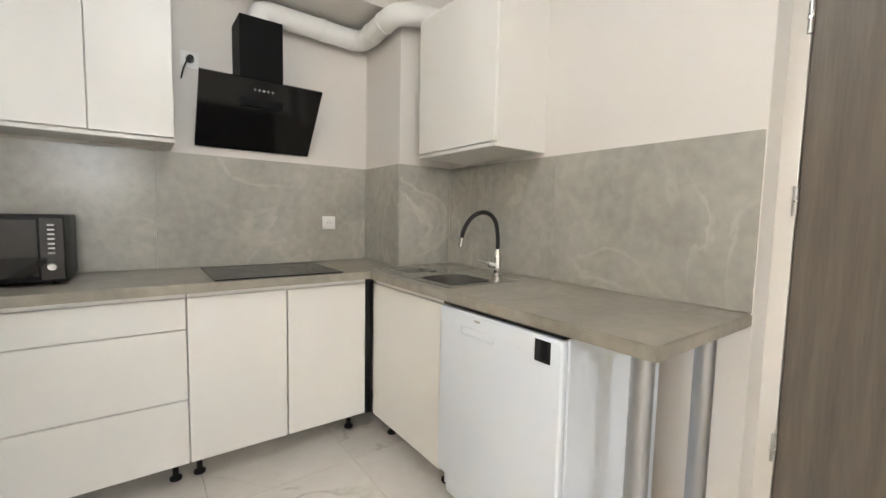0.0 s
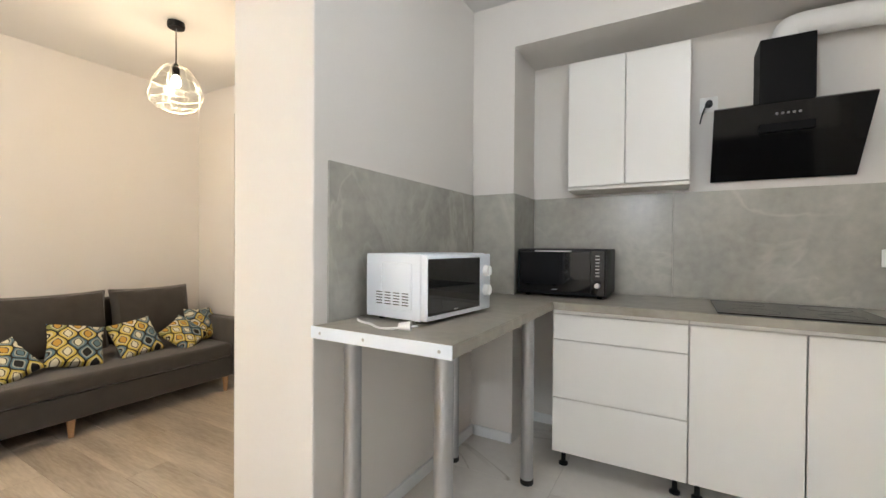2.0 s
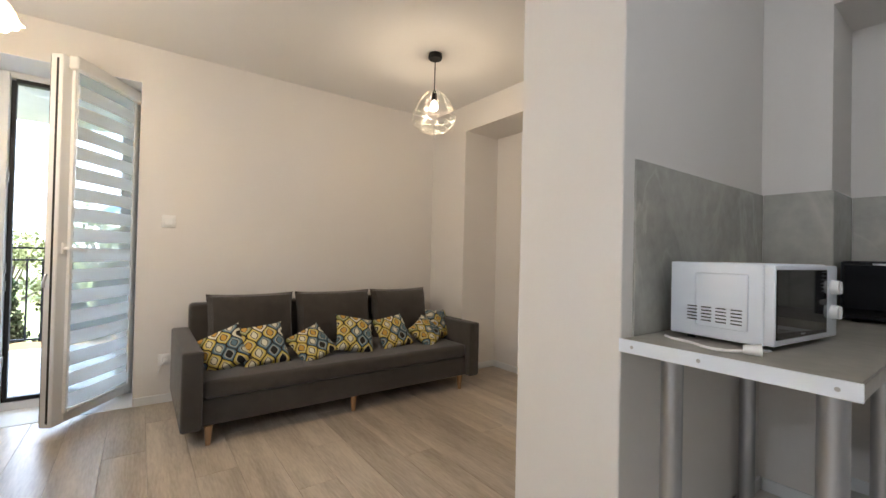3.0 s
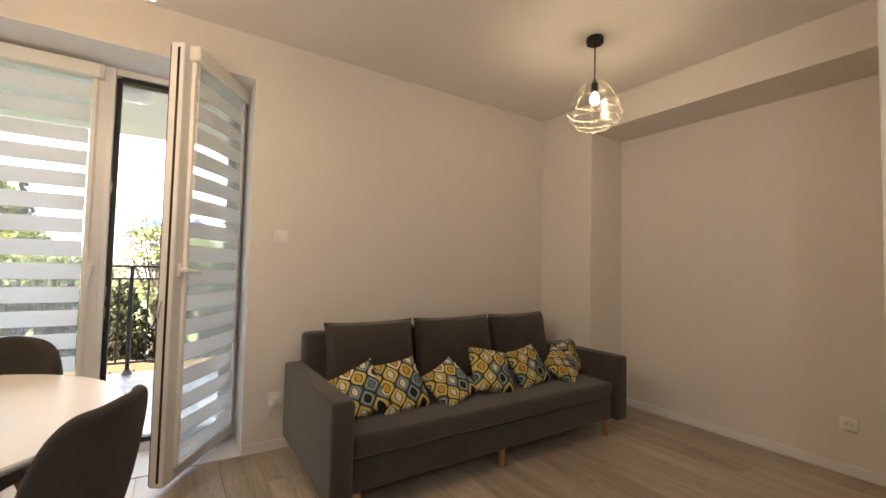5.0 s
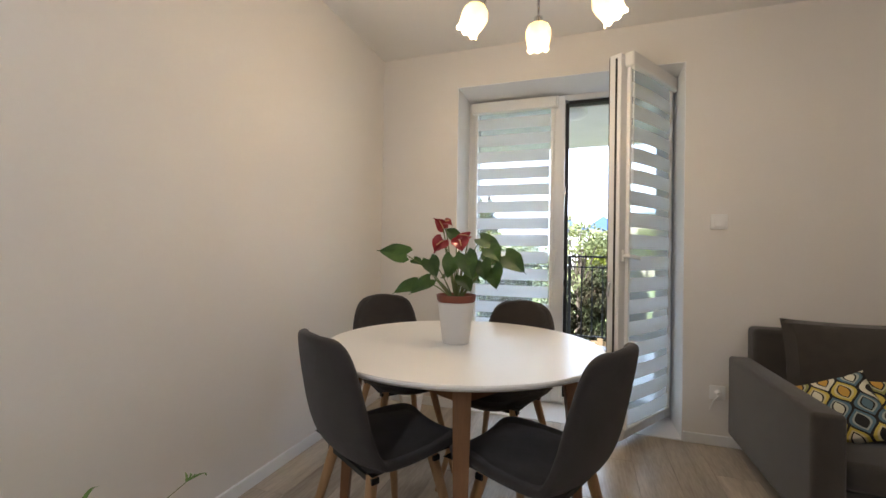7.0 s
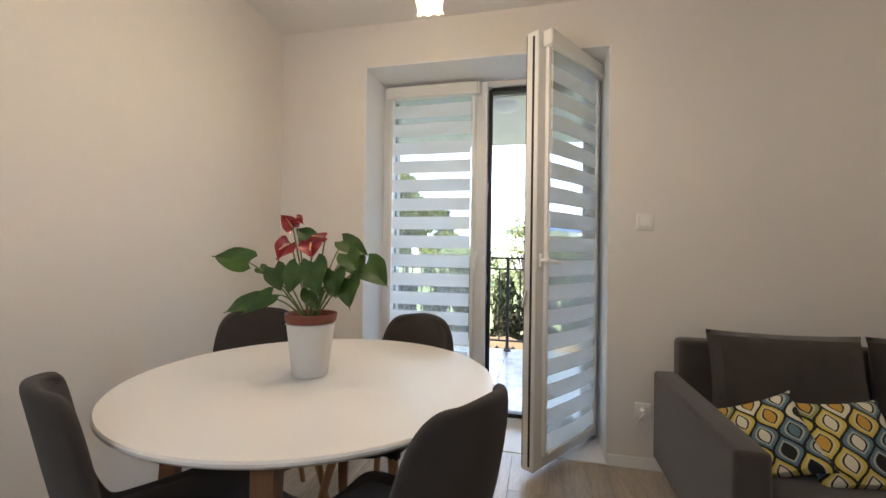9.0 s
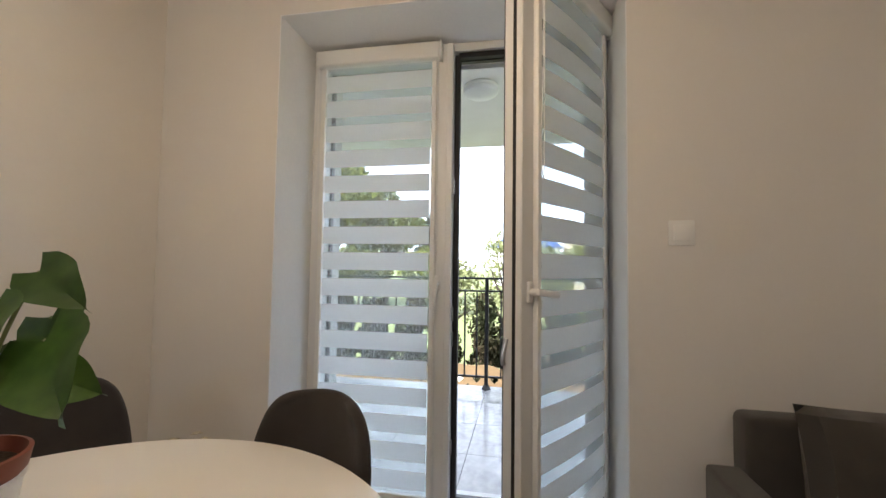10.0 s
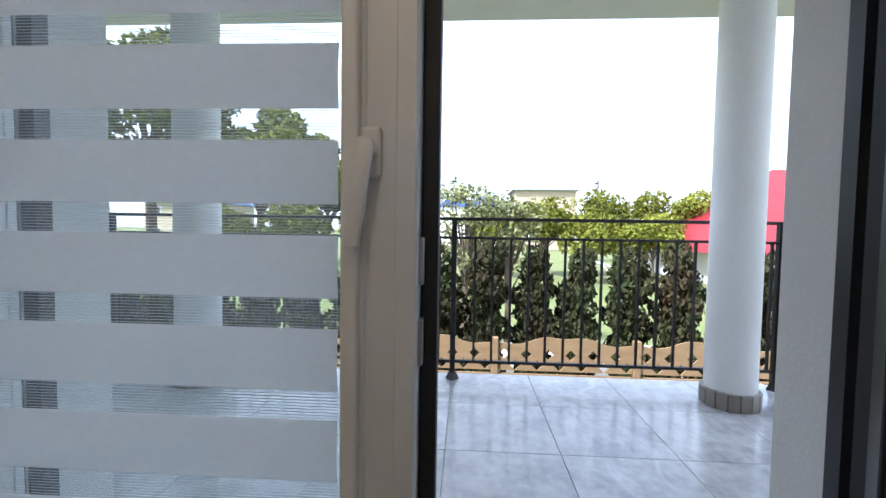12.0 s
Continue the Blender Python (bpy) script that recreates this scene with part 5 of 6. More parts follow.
def strap_leaf(points, width):
    bm = bmesh.new()
    pts = [Vector(p) for p in points]
    for _ in range(2):
        out = [pts[0]]
        for p, q in zip(pts, pts[1:]):
            out += [p * 0.75 + q * 0.25, p * 0.25 + q * 0.75]
        pts = out + [pts[-1]]
    rows = []
    for i, p in enumerate(pts):
        d = (pts[min(i + 1, len(pts) - 1)] - pts[max(i - 1, 0)]).normalized()
        s = d.cross(Vector((0, 0, 1))).normalized()
        w = width * math.sin(math.pi * min(1, 0.25 + 0.75 * i / (len(pts) - 1))) + 0.0006
        rows.append([bm.verts.new(p - s * w), bm.verts.new(p - Vector((0, 0, w * 0.4))), bm.verts.new(p + s * w)])
    for ra, rb in zip(rows, rows[1:]):
        for j in range(2):
            bm.faces.new((ra[j], ra[j + 1], rb[j + 1], rb[j]))
    return bm


spider = thing("spider_plant", "green spider plant in a white pot by the wall", "potted plant", pose(-1.72, -2.18, 0))
part("pot", lathe([(0.0, 0.0), (0.085, 0.0), (0.115, 0.20), (0.122, 0.21), (0.112, 0.21), (0.10, 0.17), (0.0, 0.17)], 36), POT_WHITE, spider, smooth=True)
part("soil", lathe([(0.0, 0.185), (0.104, 0.180)], 24), SOIL, spider)
rnd = random.Random(5)
for k in range(22):
    a, reach, high = rnd.uniform(0, 2 * math.pi), rnd.uniform(0.10, 0.27), rnd.uniform(0.12, 0.27)
    d = Vector((math.cos(a), math.sin(a) * (0.6 if math.sin(a) < 0 else 1), 0))
    if d.y * reach < -0.17:
        d.y = -0.17 / reach
    part("leaf", strap_leaf([(0, 0, 0.18), d * reach * 0.35 + Vector((0, 0, 0.18 + high * 0.8)), d * reach * 0.75 + Vector((0, 0, 0.18 + high)), d * reach + Vector((0, 0, 0.18 + high * rnd.uniform(0.4, 0.95)))], 0.007), STRAP_LEAF, spider, smooth=True)
runner = part("runner", tube([(0, 0, 0.19), (-0.10, 0.03, 0.30), (-0.20, 0.05, 0.32), (-0.32, 0.06, 0.36)], 0.0015, 6), STEM, spider, "thin plant runner with plantlet", smooth=True)
for k in range(5):
    part("plantlet", strap_leaf([(-0.32, 0.06, 0.36), (-0.33 - 0.01 * k, 0.05 + 0.008 * k, 0.372), (-0.335 - 0.008 * k, 0.035 + 0.014 * k, 0.378 - 0.004 * k)], 0.003), STRAP_LEAF, runner)

orchid = thing("potted_orchid", "cream artificial flowers in a pot in the corner", "potted plant", pose(-3.66, -2.02, 0))
part("pot", lathe([(0.0, 0.0), (0.06, 0.0), (0.085, 0.14), (0.088, 0.15), (0.080, 0.15), (0.0, 0.12)], 30), POT_WHITE, orchid, smooth=True)
for sx, sy, top in ((0.02, 0.10, 0.53), (0.04, 0.0, 0.50), (-0.03, 0.18, 0.49)):
    part("stem", tube([(0, 0, 0.12), (sx * 0.3, sy * 0.4, 0.34), (sx, sy, top)], 0.003, 7), BARK, orchid, smooth=True)
    for k in range(5):
        c = Vector((sx + rnd.uniform(-0.03, 0.03), sy + rnd.uniform(-0.03, 0.03), top + rnd.uniform(-0.05, 0.03)))
        bm = bmesh.new()
        for q in range(5):
            pb = heart_leaf(0.022, 0.018, 0.3, 0.3)
            bmesh.ops.transform(pb, matrix=Matrix.Translation(c) @ Matrix.Rotation(q * 1.2566 + k, 4, "Z") @ Matrix.Rotation(radians(-25), 4, "Y"), verts=pb.verts)
            merge(bm, pb)
        part("blossom", bm, PETAL, orchid, smooth=True)

# ---------------------------------------------------------------- balcony
BZ, BX, BY0, BY1 = -0.02, -6.60, -3.62, 1.22
setting("balcony_slab", box((BX, BY0, -0.30), (OUT_X, BY1, BZ - 0.012), 0.004), RENDER, "concrete balcony slab", "balcony")
setting("balcony_ceiling", box((BX - 0.02, BY0 - 0.1, 2.49), (OUT_X, BY1 + 0.1, 2.80), 0.004), RENDER, "white rendered balcony ceiling", "ceiling")
setting("wall_balcony_end", box((-6.55, BY0 - 0.2, -1.4), (OUT_X, BY0, 2.49)), RENDER, "white rendered balcony end wall", "wall")
setting("wall_plinth", box((OUT_X, BY0 - 3, -1.4), (OUT_X + 0.3, 5.0, -0.1)), RENDER, "rendered house plinth", "wall")
setting("wall_outside", local(((OUT_X - 0.012, DY1 - 0.028, -0.02), (OUT_X, BY1 + 1.5, 2.49)), ((OUT_X - 0.012, BY0, -0.02), (OUT_X, DY0 + 0.028, 2.49)), ((OUT_X - 0.012, DY0 + 0.028, DZ - 0.02), (OUT_X, DY1 - 0.028, 2.49)),
                            ((OUT_X, DY1 - 0.028, -0.02), (FX - 0.102, DY1 - 0.004, DZ - 0.02)), ((OUT_X, DY0 + 0.004, -0.02), (FX - 0.102, DY0 + 0.028, DZ - 0.02))), RENDER, "white roughcast outer wall face", "wall")
setting("outer_sill", box((OUT_X - 0.02, DY0 + 0.03, -0.018), (FX - 0.102, DY1 - 0.03, 0.012), 0.003), PVC, "white door sill", "sill")


def column(x, y):
    c = thing("column", "round white rendered balcony column with tiled foot", "column", pose(x, y, 0), group="balcony columns")
    part("shaft", cylinder((0, 0, 0.08), (0, 0, 2.492), 0.140, segments=48), RENDER, c, smooth=True)
    bm = bmesh.new()
    foot = part("foot", cylinder((0, 0, BZ), (0, 0, 0.078), 0.150, segments=40), GROUT, c, "round tiled foot", smooth=True)
    tile_mesh = None
    for k in range(16):
        if tile_mesh is None:
            t = part("tile", box((0.146, -0.0285, BZ + 0.002), (0.160, 0.0285, 0.080), 0.002, 1), material("column_foot_tile", (0.25, 0.22, 0.19), 0.4, scale=10, per_object=0.1), foot)
            tile_mesh = t.data
        else:
            t = new("tile", tile_mesh)
            t.parent = foot
        t.matrix_basis = Matrix.Rotation(2 * math.pi * k / 16, 4, "Z")


column(-6.225, 0.64)
column(-6.27, -2.76)


def railing(name, start, end, posts):
    """A steel railing between two points, with a post list in metres from the start."""
    a, b = Vector((*start, 0)), Vector((*end, 0))
    length = (b - a).length
    r = thing(name, "black steel balcony railing with upright bars", "railing", Matrix.Translation(a) @ Matrix.Rotation(math.atan2(b.y - a.y, b.x - a.x), 4, "Z"), group="balcony railings")
    part("handrail", box((0, -0.020, 1.082), (length, 0.020, 1.104), 0.003), IRON, r)
    part("upper_rail", box((0, -0.012, 0.955), (length, 0.012, 0.973), 0.002), IRON, r)
    part("lower_rail", box((0, -0.012, 0.095), (length, 0.012, 0.115), 0.002), IRON, r)
    for p in posts:
        po = part("post", box((p - 0.018, -0.018, BZ), (p + 0.018, 0.018, 1.083), 0.003), IRON, r)
        part("foot_cover", lathe([(0.046, BZ), (0.046, BZ + 0.006), (0.030, BZ + 0.040), (0.022, BZ + 0.055)], 4, (p, 0, 0)), IRON, po)
    bar = None
    n = int(length / 0.1222)
    for k in range(1, n + 1):
        s = 0.1222 * k - 0.0135
        if min((abs(s - p) for p in posts), default=1) < 0.03 or s > length - 0.02:
            continue
        if bar is None:
            bar = part("baluster", box((-0.008, -0.008, 0.114), (0.008, 0.008, 0.956), 0.001, 1), IRON, r, at=pose(s, 0, 0)).data
        else:
            o = new("baluster", bar)
            o.parent, o.matrix_basis = r, pose(s, 0, 0)


railing("railing", (-6.48, -3.60), (-6.48, 1.10), (0.06, 2.53, 4.68))
railing("railing", (-6.48, 1.10), (-4.50, 1.10), (0.03, 1.0, 1.95))
lamp = thing("balcony_lamp", "round white ceiling lamp over the balcony, unlit", "ceiling lamp", pose(-5.15, -1.016, 2.49))
part("base", cylinder((0, 0, -0.02), (0, 0, 0.0), 0.12, segments=36), WHITE_PLASTIC, lamp, smooth=True)
part("diffuser", lathe([(0.118, -0.018), (0.125, -0.03), (0.118, -0.055), (0.085, -0.075), (0.0, -0.085)], 36), BALCONY_LAMP, lamp, "white opal diffuser", smooth=True)

# ---------------------------------------------------------------- garden and distance
GZ = -1.40
bm = bmesh.new()
bmesh.ops.create_grid(bm, x_segments=60, y_segments=60, size=1)
for v in bm.verts:
    v.co = Vector((math.copysign(abs(v.co.x) ** 3, v.co.x) * 900, math.copysign(abs(v.co.y) ** 3, v.co.y) * 900, 0))
    d = math.hypot(v.co.x, v.co.y)
    v.co.z = GZ + 0.10 * noise.noise(v.co * 0.12) * min(1, max(0, (d - 12) / 10))
setting("ground", bm, GRASS, "sunlit lawn and fields to the horizon", "ground", smooth=True)
setting("garden_path", box((-12.6, -30, GZ + 0.015), (-10.6, 40, GZ + 0.03)), material("pale_paving", (0.45, 0.42, 0.37), 0.9, scale=2), "pale paved drive behind the hedge", "path")


def leafy(count, spots, size, seed, flat=0.5, upright=0.0):
    """Many small leaves round a set of clumps (x, y, z, rx, ry, rz)."""
    rng = np.random.default_rng(seed)
    spots = np.array(spots, float)
    vol = spots[:, 3] * spots[:, 4] * spots[:, 5]
    pick = rng.choice(len(spots), count, p=vol / vol.sum())
    d = rng.normal(size=(count, 3))
    d /= np.linalg.norm(d, axis=1, keepdims=True)
    r = rng.uniform(0.45, 1.05, size=(count, 1)) ** flat
    c = spots[pick, :3] + d * r * spots[pick, 3:]
    u = rng.normal(size=(count, 3))
    u[:, 2] += upright * 2
    u /= np.linalg.norm(u, axis=1, keepdims=True)
    w = np.cross(u, rng.normal(size=(count, 3)))
    w /= np.linalg.norm(w, axis=1, keepdims=True)
    s = size * rng.uniform(0.6, 1.4, size=(count, 1))
    quad = np.stack([c - u * s, c + w * s * 0.45, c + u * s, c - w * s * 0.45], 1).reshape(-1, 3)
    mesh = bpy.data.meshes.new("leaves")
    mesh.from_pydata(quad.tolist(), [], [(4 * i, 4 * i + 1, 4 * i + 2, 4 * i + 3) for i in range(count)])
    return mesh


def plant_out(name, label, category, at, mesh, mat, trunk, group=""):
    t = thing(name, label, category, pose(*at), group=group)
    bm = bmesh.new()
    for a, b, r1, r2 in trunk:
        cylinder(a, b, r1, r2, 10, bm)
    part("trunk", bm, BARK, t, smooth=True)
    mesh.materials.append(mat)
    crown = new("crown", mesh)
    crown.parent = t
    return t


rnd = random.Random(11)
hedge_meshes = []
for k in range(5):
    spots = []
    h = 2.15
    for i in range(15):
        z = 0.35 + (h - 0.45) * i / 14
        r = 0.37 * (1 - 0.35 * (i / 14) ** 2)
        spots.append((rnd.uniform(-0.10, 0.10), rnd.uniform(-0.10, 0.10), z, r * rnd.uniform(0.6, 1.0), r * rnd.uniform(0.6, 1.0), 0.20))
    hedge_meshes.append(leafy(5200, spots, 0.045, 20 + k, 0.4, upright=0.9))
    hedge_meshes[-1].materials.append(THUJA)
for k in range(20):
    y = -7.0 + 0.70 * k + rnd.uniform(-0.07, 0.07)
    t = thing("thuja", "dense dark green and brown thuja in the hedge", "hedge plant", pose(-9.75 + rnd.uniform(-0.08, 0.08), y, GZ, 0, 0, rnd.uniform(0, 360)), group="thuja hedge")
    bm = cylinder((0, 0, -0.05), (0, 0, 1.7), 0.035, 0.012, 8)
    for q in range(9):
        a = rnd.uniform(0, 6.28)
        z = 0.2 + 0.16 * q
        cylinder((0, 0, z), (0.26 * math.cos(a), 0.26 * math.sin(a), z + 0.35), 0.010, 0.004, 5, bm)
    part("trunk", bm, BARK, t, smooth=True)
    c = new("crown", hedge_meshes[k % 5])
    c.parent = t
    c.matrix_basis = Matrix.Diagonal((1.02, 1.02, rnd.uniform(0.94, 1.04), 1))


def tree(at, high, wide, seed, mat, leaf=0.11, count=5200, label="broad sunlit green tree", conifer=False, name="tree"):
    r = random.Random(seed)
    spots, limbs = [], []
    if conifer:
        limbs.append(((0, 0, -0.1), (0, 0, high), 0.02 * high, 0.01))
        for i in range(16):
            z = high * (0.12 + 0.86 * i / 15)
            w = wide * 0.5 * (1 - i / 15.5)
            for q in range(3):
                a = r.uniform(0, 6.28)
                spots.append((w * 0.5 * math.cos(a), w * 0.5 * math.sin(a), z, w * 0.6 + 0.05, w * 0.6 + 0.05, high * 0.035))
    else:
        limbs.append(((0, 0, -0.1), (0, 0, high * 0.45), 0.022 * high, 0.014 * high))
        for i in range(20):
            a, e = r.uniform(0, 6.28), r.uniform(-0.25, 1.0)
            rad = wide * 0.36 * math.sqrt(r.uniform(0.15, 1)) * (1 - 0.35 * max(0, e))
            p = (rad * math.cos(a), rad * math.sin(a), high * (0.56 + 0.30 * e))
            s = wide * r.uniform(0.11, 0.20)
            spots.append((*p, s, s, s * 0.8))
            limbs.append(((0, 0, high * r.uniform(0.25, 0.45)), p, 0.008 * high, 0.003 * high))
    return plant_out(name, label, "tree", (*at, GZ), leafy(count, spots, leaf, seed, 0.5), mat, limbs)


tree((-12.0, -1.0), 3.9, 1.6, 1, SHRUB, 0.05, 2200, "loose pale green shrub behind the hedge", name="shrub")
tree((-12.3, -0.1), 3.5, 1.7, 3, SHRUB, 0.05, 2000, "loose pale green shrub behind the hedge", name="shrub")
tree((-12.4, -2.6), 3.0, 2.4, 2, SHRUB, 0.055, 2600, "loose pale green shrub behind the hedge", name="shrub")
for k, (x, y, h, w) in enumerate(((-27, 3.4, 4.6, 4.2), (-28, 6.4, 4.9, 4.6), (-29, 9.6, 5.0, 4.8), (-29, 13.0, 5.2, 5.0), (-31, 16.8, 5.4, 5.2), (-26, 0.4, 3.6, 3.6), (-24, 5.0, 3.4, 3.6), (-25, 8.4, 3.4, 4.0))):
    tree((x, y), h, w, 30 + k, FOLIAGE)
tree((-40, 10.2), 7.6, 3.0, 50, THUJA, 0.12, 2600, "tall dark green conifer tree", True)
for k, (x, y, h, w, con) in enumerate(((-27, -19.5, 14.5, 10, False), (-30, -14.5, 10.6, 8, False), (-33, -11.0, 9.0, 7, False), (-38, -9.0, 8.2, 4, True), (-24, -26, 9, 7, False), (-26, -6.5, 3.8, 4, False), (-25, -10, 3.8, 4, False), (-25, -14, 3.8, 4, False))):
    tree((x, y), h, w, 60 + k, THUJA if con else FOLIAGE, 0.24 if h > 7 and not con else 0.14, 9000 if h > 7 else 4200, "tall dark green conifer tree" if con else "broad sunlit green tree", con)


def roofed(name, label, at, size, high, rise, wall_mat, roof_mat, overhang=0.5, turn=0):
    """A house: walls with windows and a hipped roof."""
    w, d = size
    h = thing(name, label, "house", pose(*at, 0, 0, turn))
    part("wall", box((-w / 2, -d / 2, 0), (w / 2, d / 2, high), 0.02, 1), wall_mat, h)
    bm = bmesh.new()
    a, b = w / 2 + overhang, d / 2 + overhang
    inset = min(a, b)
    base = [bm.verts.new((x, y, high - 0.05)) for x, y in ((-a, -b), (a, -b), (a, b), (-a, b))]
    if a >= b:
        top = [bm.verts.new((-a + inset, 0, high + rise)), bm.verts.new((a - inset + 0.01, 0, high + rise))]
        faces = ((0, 1, 5, 4), (1, 2, 5), (2, 3, 4, 5), (3, 0, 4))
    else:
        top = [bm.verts.new((0, -b + inset, high + rise)), bm.verts.new((0, b - inset + 0.01, high + rise))]
        faces = ((0, 1, 4), (1, 2, 5, 4), (2, 3, 5), (3, 0, 4, 5))
    q = base + top
    for f in faces:
        bm.faces.new([q[i] for i in f])
    bm.faces.new(base[::-1])
    roof = part("roof", bm, roof_mat, h)
    part("chimney", box((-0.35, -0.35, high + rise * 0.45), (0.35, 0.35, high + rise + 0.7), 0.02, 1), HOUSE_WALL, roof)
    for s in range(int(high // 2.8)):
        for k in range(max(1, int(d // 2.6))):
            y = -d / 2 + d * (k + 0.5) / max(1, int(d // 2.6))
            win = part("window", box((w / 2 - 0.02, y - 0.55, 1.0 + 2.8 * s), (w / 2 + 0.05, y + 0.55, 2.3 + 2.8 * s), 0.02, 1), PVC, h, "white window frame")
            part("pane", box((w / 2 + 0.045, y - 0.46, 1.09 + 2.8 * s), (w / 2 + 0.056, y + 0.46, 2.21 + 2.8 * s)), SHUTTER, win, "dark pane")
    return h


roofed("house", "cream two-storey house with blue-grey hipped roof", (-64, 9.5, GZ), (8, 8.0), 8.1, 1.6, HOUSE_WALL, BLUE_ROOF)
roofed("house", "pale house with bright blue metal roof", (-68, 2.0, GZ), (8, 5.5), 6.0, 2.4, RENDER, TILE_BLUE)
roofed("house", "pale house with bright blue metal roof", (-75, -3.0, GZ), (8, 5.0), 6.4, 2.2, RENDER, TILE_BLUE)
roofed("house", "low white building with red metal roof", (-27.5, 17.7, GZ), (10, 14), 1.65, 4.4, RENDER, RED_ROOF, 0.9)
roofed("house", "distant house among the trees", (-60, -38, GZ), (9, 10), 5.6, 2.6, HOUSE_WALL, TILE_BLUE)

arch = thing("garden_arch", "white arched garden trellis before the hedge", "garden arch", pose(-10.15, 1.03, GZ) @ Matrix.Diagonal((0.8, 0.8, 1.0, 1.0)))
for dx in (-0.25, 0.25):
    part("hoop", tube([(dx, -0.5, 0), (dx, -0.5, 1.3), (dx, -0.42, 1.75), (dx, 0.0, 2.02), (dx, 0.42, 1.75), (dx, 0.5, 1.3), (dx, 0.5, 0)], 0.018, 10), WHITE_PLASTIC, arch, smooth=True)
for k in range(6):
    part("rung", box((-0.25, -0.52, 0.3 + 0.25 * k), (0.25, -0.48, 0.34 + 0.25 * k), 0.004, 1), WHITE_PLASTIC, arch)

# fence: panels with a wavy top and pierced diamonds
fence = thing("fence", "light wooden garden fence with pierced wavy panels", "fence")
PITCH, N = 1.78, 12
bm = bmesh.new()
cell = (PITCH - 0.10) / N
z0 = GZ + 0.64
weld = {}


def vert(y, z):
    key = (round(y, 4), round(z, 4))
    if key not in weld:
        weld[key] = bm.verts.new((0, y, z))
    return weld[key]


for i in range(N):
    for j in range(2):
        y, z = i * cell, z0 + j * cell
        a, b, c, d = vert(y, z), vert(y + cell, z), vert(y + cell, z + cell), vert(y, z + cell)
        if (i + j) % 2 and j < 3:
            k = 0.48 * cell
            m = (y + cell / 2, z + cell / 2)
            s, e, n2, w = vert(m[0], m[1] - k), vert(m[0] + k, m[1]), vert(m[0], m[1] + k), vert(m[0] - k, m[1])
            for f in ((a, b, s), (b, c, e), (c, d, n2), (d, a, w), (s, b, e), (e, c, n2), (n2, d, w), (w, a, s)):
                bm.faces.new(f)
        else:
            bm.faces.new((a, b, c, d))
for i in range(N):
    y, z = i * cell, z0 + 2 * cell
    wave = [0.055 + 0.10 * math.sin(math.pi * t / N) ** 2 + 0.018 * math.cos(6 * math.pi * t / N) for t in (i, i + 0.5, i + 1)]
    a, b = vert(y, z), vert(y + cell, z)
    bm.faces.new((a, b, vert(y + cell, z + wave[2]), vert(y + cell / 2, z + wave[1]), vert(y, z + wave[0])))
panel_mesh = bpy.data.meshes.new("panel")
bmesh.ops.recalc_face_normals(bm, faces=bm.faces)
ext = bmesh.ops.extrude_face_region(bm, geom=list(bm.faces))
bmesh.ops.translate(bm, vec=(-0.022, 0, 0), verts=[v for v in ext["geom"] if isinstance(v, bmesh.types.BMVert)])
bmesh.ops.recalc_face_normals(bm, faces=bm.faces)
bm.to_mesh(panel_mesh)
bm.free()
panel_mesh.materials.append(FENCE_WOOD)
board = local(((0, 0, GZ + 0.10), (0.022, PITCH - 0.10, GZ + 0.34)))
board_mesh = None
post_mesh = None
for k in range(7):
    y = -0.55 + PITCH * (k - 3)
    for nm, src in (("panel", panel_mesh), ("rail_board", None), ("post", None)):
        if nm == "panel":
            o = new("panel", src)
        elif nm == "rail_board":
            if board_mesh is None:
                o = part("rail_board", box((-0.022, 0, GZ + 0.10), (0.0, PITCH - 0.10, GZ + 0.60), 0.004, 1), FENCE_WOOD)
                board_mesh = o.data
            else:
                o = new("rail_board", board_mesh)
        else:
            if post_mesh is None:
                o = part("post", box((-0.06, -0.095, GZ - 0.1), (0.03, -0.005, GZ + 1.06), 0.008, 1), FENCE_WOOD)
                post_mesh = o.data
            else:
                o = new("post", post_mesh)
        o.parent = fence
        o.matrix_basis = pose(-8.9, y, 0)
board.free()

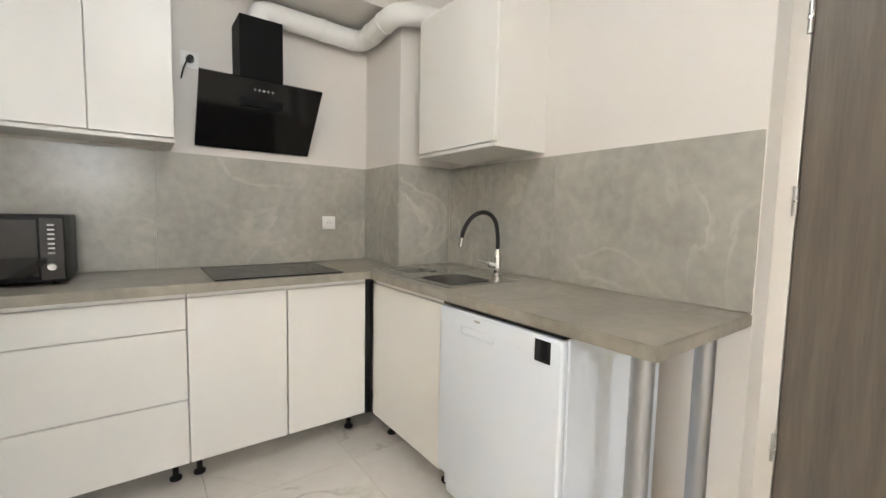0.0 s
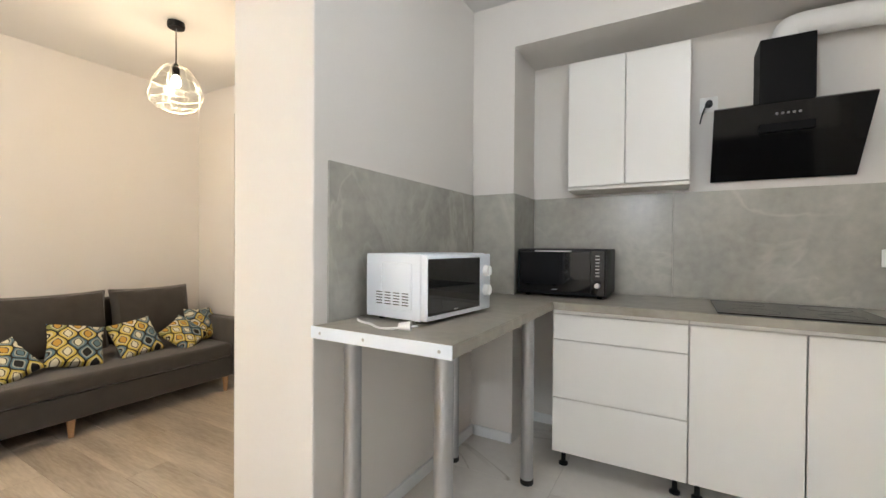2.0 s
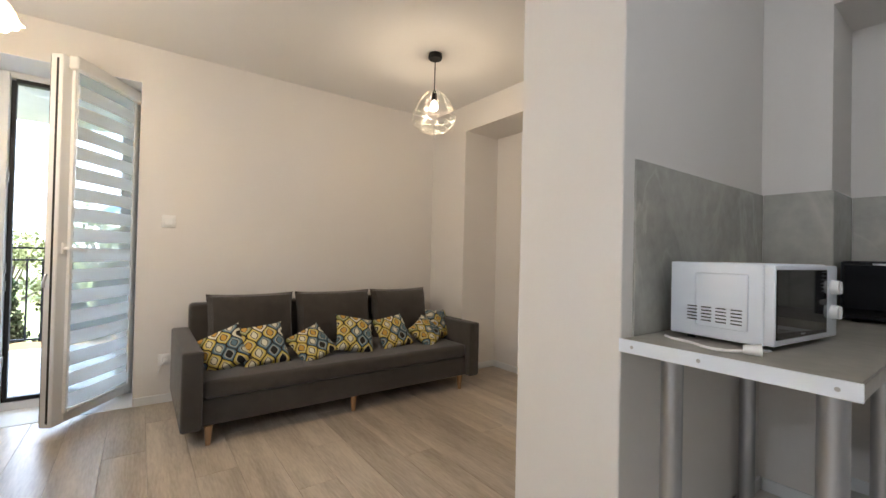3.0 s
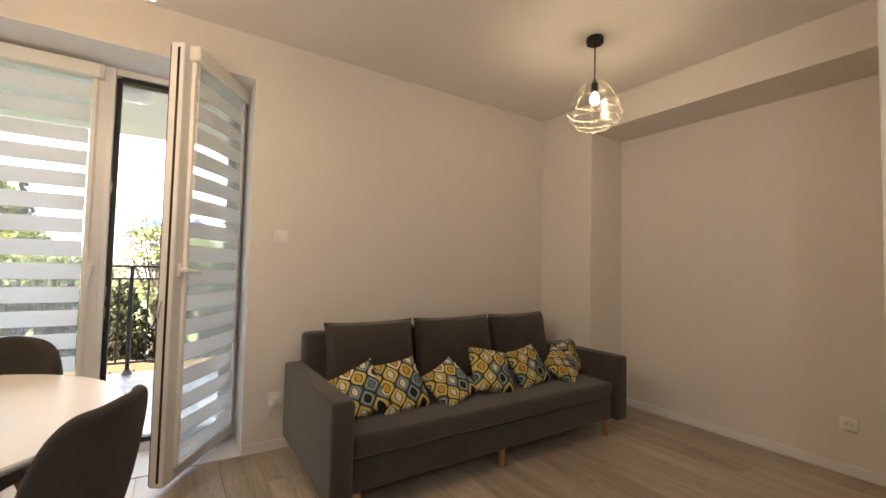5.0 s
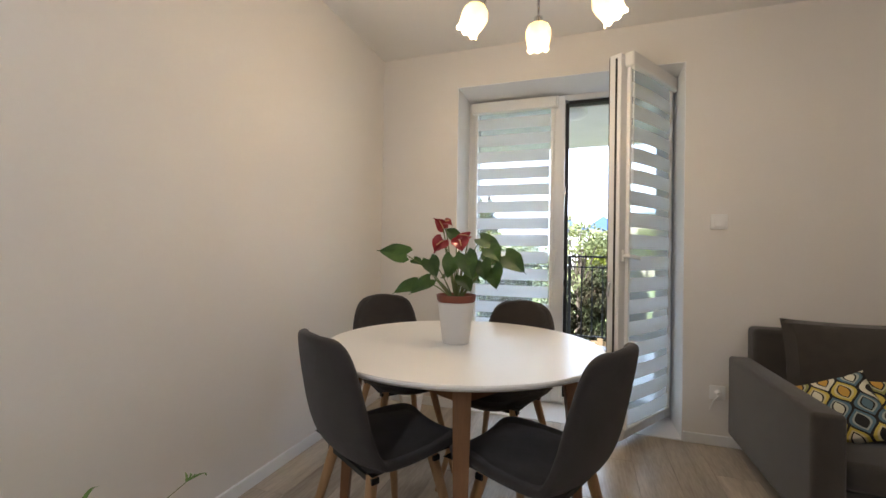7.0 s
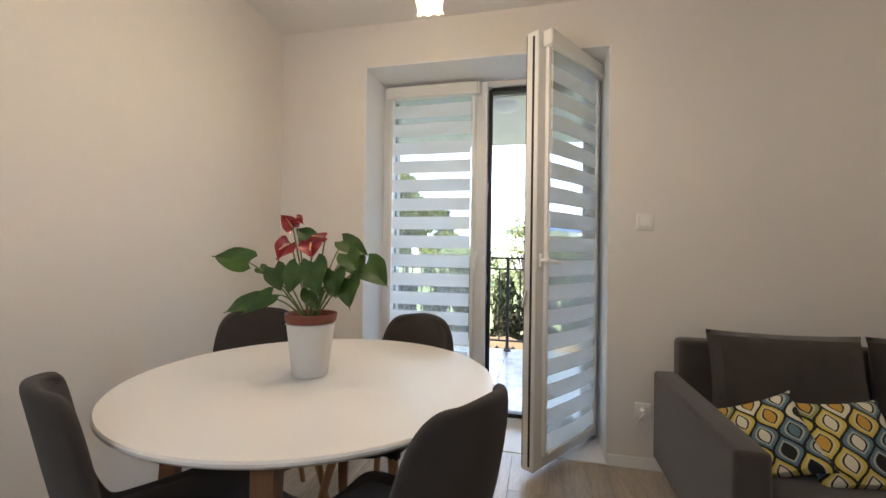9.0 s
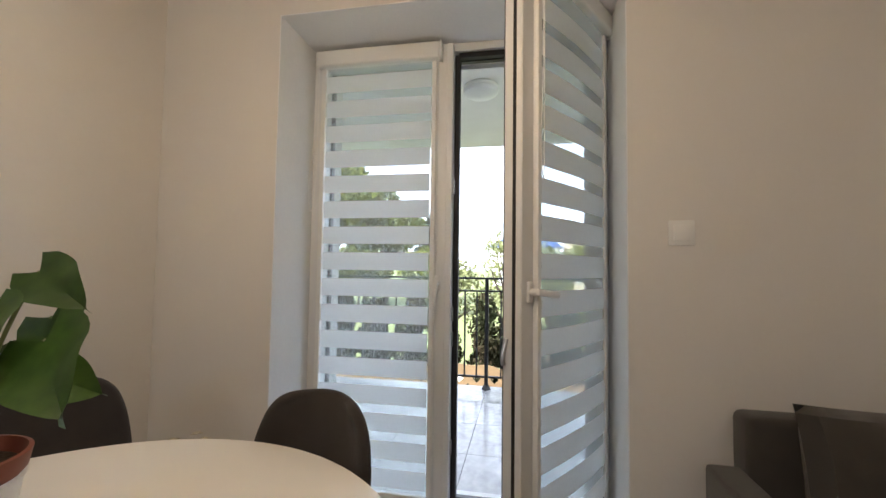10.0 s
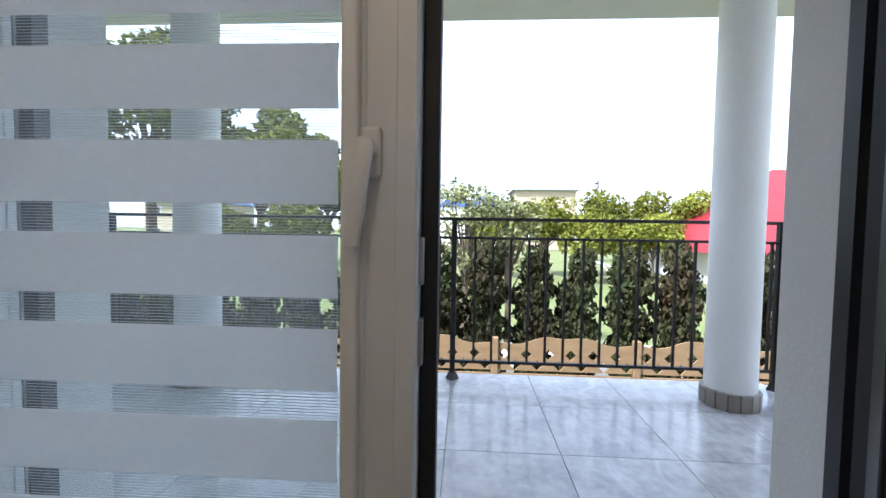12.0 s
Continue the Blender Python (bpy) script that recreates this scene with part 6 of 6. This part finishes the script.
# ---------------------------------------------------------------- floor pieces
floor_wood = thing("floor_living", "grey-brown oak laminate floor boards", "floor", kind="structure")
PW, PL = 0.192, 1.285
plank_meshes = {}
rnd = random.Random(3)
row, y = 0, SY
while y < NB - 0.01:
    w = min(PW, NB - y)
    x = WX - (0.0 if row % 3 == 0 else PL * (0.36 if row % 3 == 1 else 0.70))
    while x < FLOOR_SPLIT - 0.01:
        a, b = max(x, WX), min(x + PL, FLOOR_SPLIT)
        if b - a > 0.02:
            key = (round(b - a, 3), round(w, 3))
            if key not in plank_meshes:
                plank_meshes[key] = part("plank", box((0.0006, 0.0006, -0.010), (b - a - 0.0006, w - 0.0006, 0.0), 0.0012, 1), OAK, floor_wood, at=pose(a, y, 0)).data
            else:
                o = new("plank", plank_meshes[key])
                o.parent, o.matrix_basis = floor_wood, pose(a, y, 0)
        x += PL
    y += PW
    row += 1

floor_stone = thing("floor_kitchen", "polished white marble-look floor tiles with fine veins", "floor", kind="structure")
tile_meshes = {}
for i in range(5):
    for j in range(9):
        x0, x1 = FLOOR_SPLIT + 0.6 * i, min(FLOOR_SPLIT + 0.6 * (i + 1), EX)
        y0, y1 = SY + 0.6 * j, min(SY + 0.6 * (j + 1), KB)
        if x1 - x0 < 0.05 or y1 - y0 < 0.05:
            continue
        key = (round(x1 - x0, 3), round(y1 - y0, 3))
        if key not in tile_meshes:
            tile_meshes[key] = part("tile", box((0.0008, 0.0008, -0.010), (x1 - x0 - 0.0008, y1 - y0 - 0.0008, 0.0), 0.0008, 1), MARBLE, floor_stone, at=pose(x0, y0, 0)).data
        else:
            o = new("tile", tile_meshes[key])
            o.parent, o.matrix_basis = floor_stone, pose(x0, y0, 0)
setting("floor_trim", box((FLOOR_SPLIT - 0.015, SY, 0.0), (FLOOR_SPLIT + 0.015, 0.919, 0.004), 0.0015, 1), ALU, "metal strip between floor tiles and laminate", "trim")

balcony_floor = thing("floor_balcony", "grey stone-look balcony floor tiles", "floor", kind="structure")
mesh = None
for i in range(4):
    for j in range(9):
        x0, y0 = -6.615 + 0.54 * i, -3.78 + 0.54 * j + 0.01
        a, b, c, d = max(x0, BX), min(x0 + 0.54, OUT_X - 0.014), max(y0, BY0), min(y0 + 0.54, BY1)
        if b - a < 0.04 or d - c < 0.04:
            continue
        whole = abs(b - a - 0.54) < 0.001 and abs(d - c - 0.54) < 0.001
        if whole and mesh is not None:
            o = new("tile", mesh)
            o.parent, o.matrix_basis = balcony_floor, pose(a, c, BZ)
        else:
            o = part("tile", box((0.0015, 0.0015, -0.012), (b - a - 0.0015, d - c - 0.0015, 0.0), 0.001, 1), BALCONY_TILE, balcony_floor, at=pose(a, c, BZ))
            if whole:
                mesh = o.data
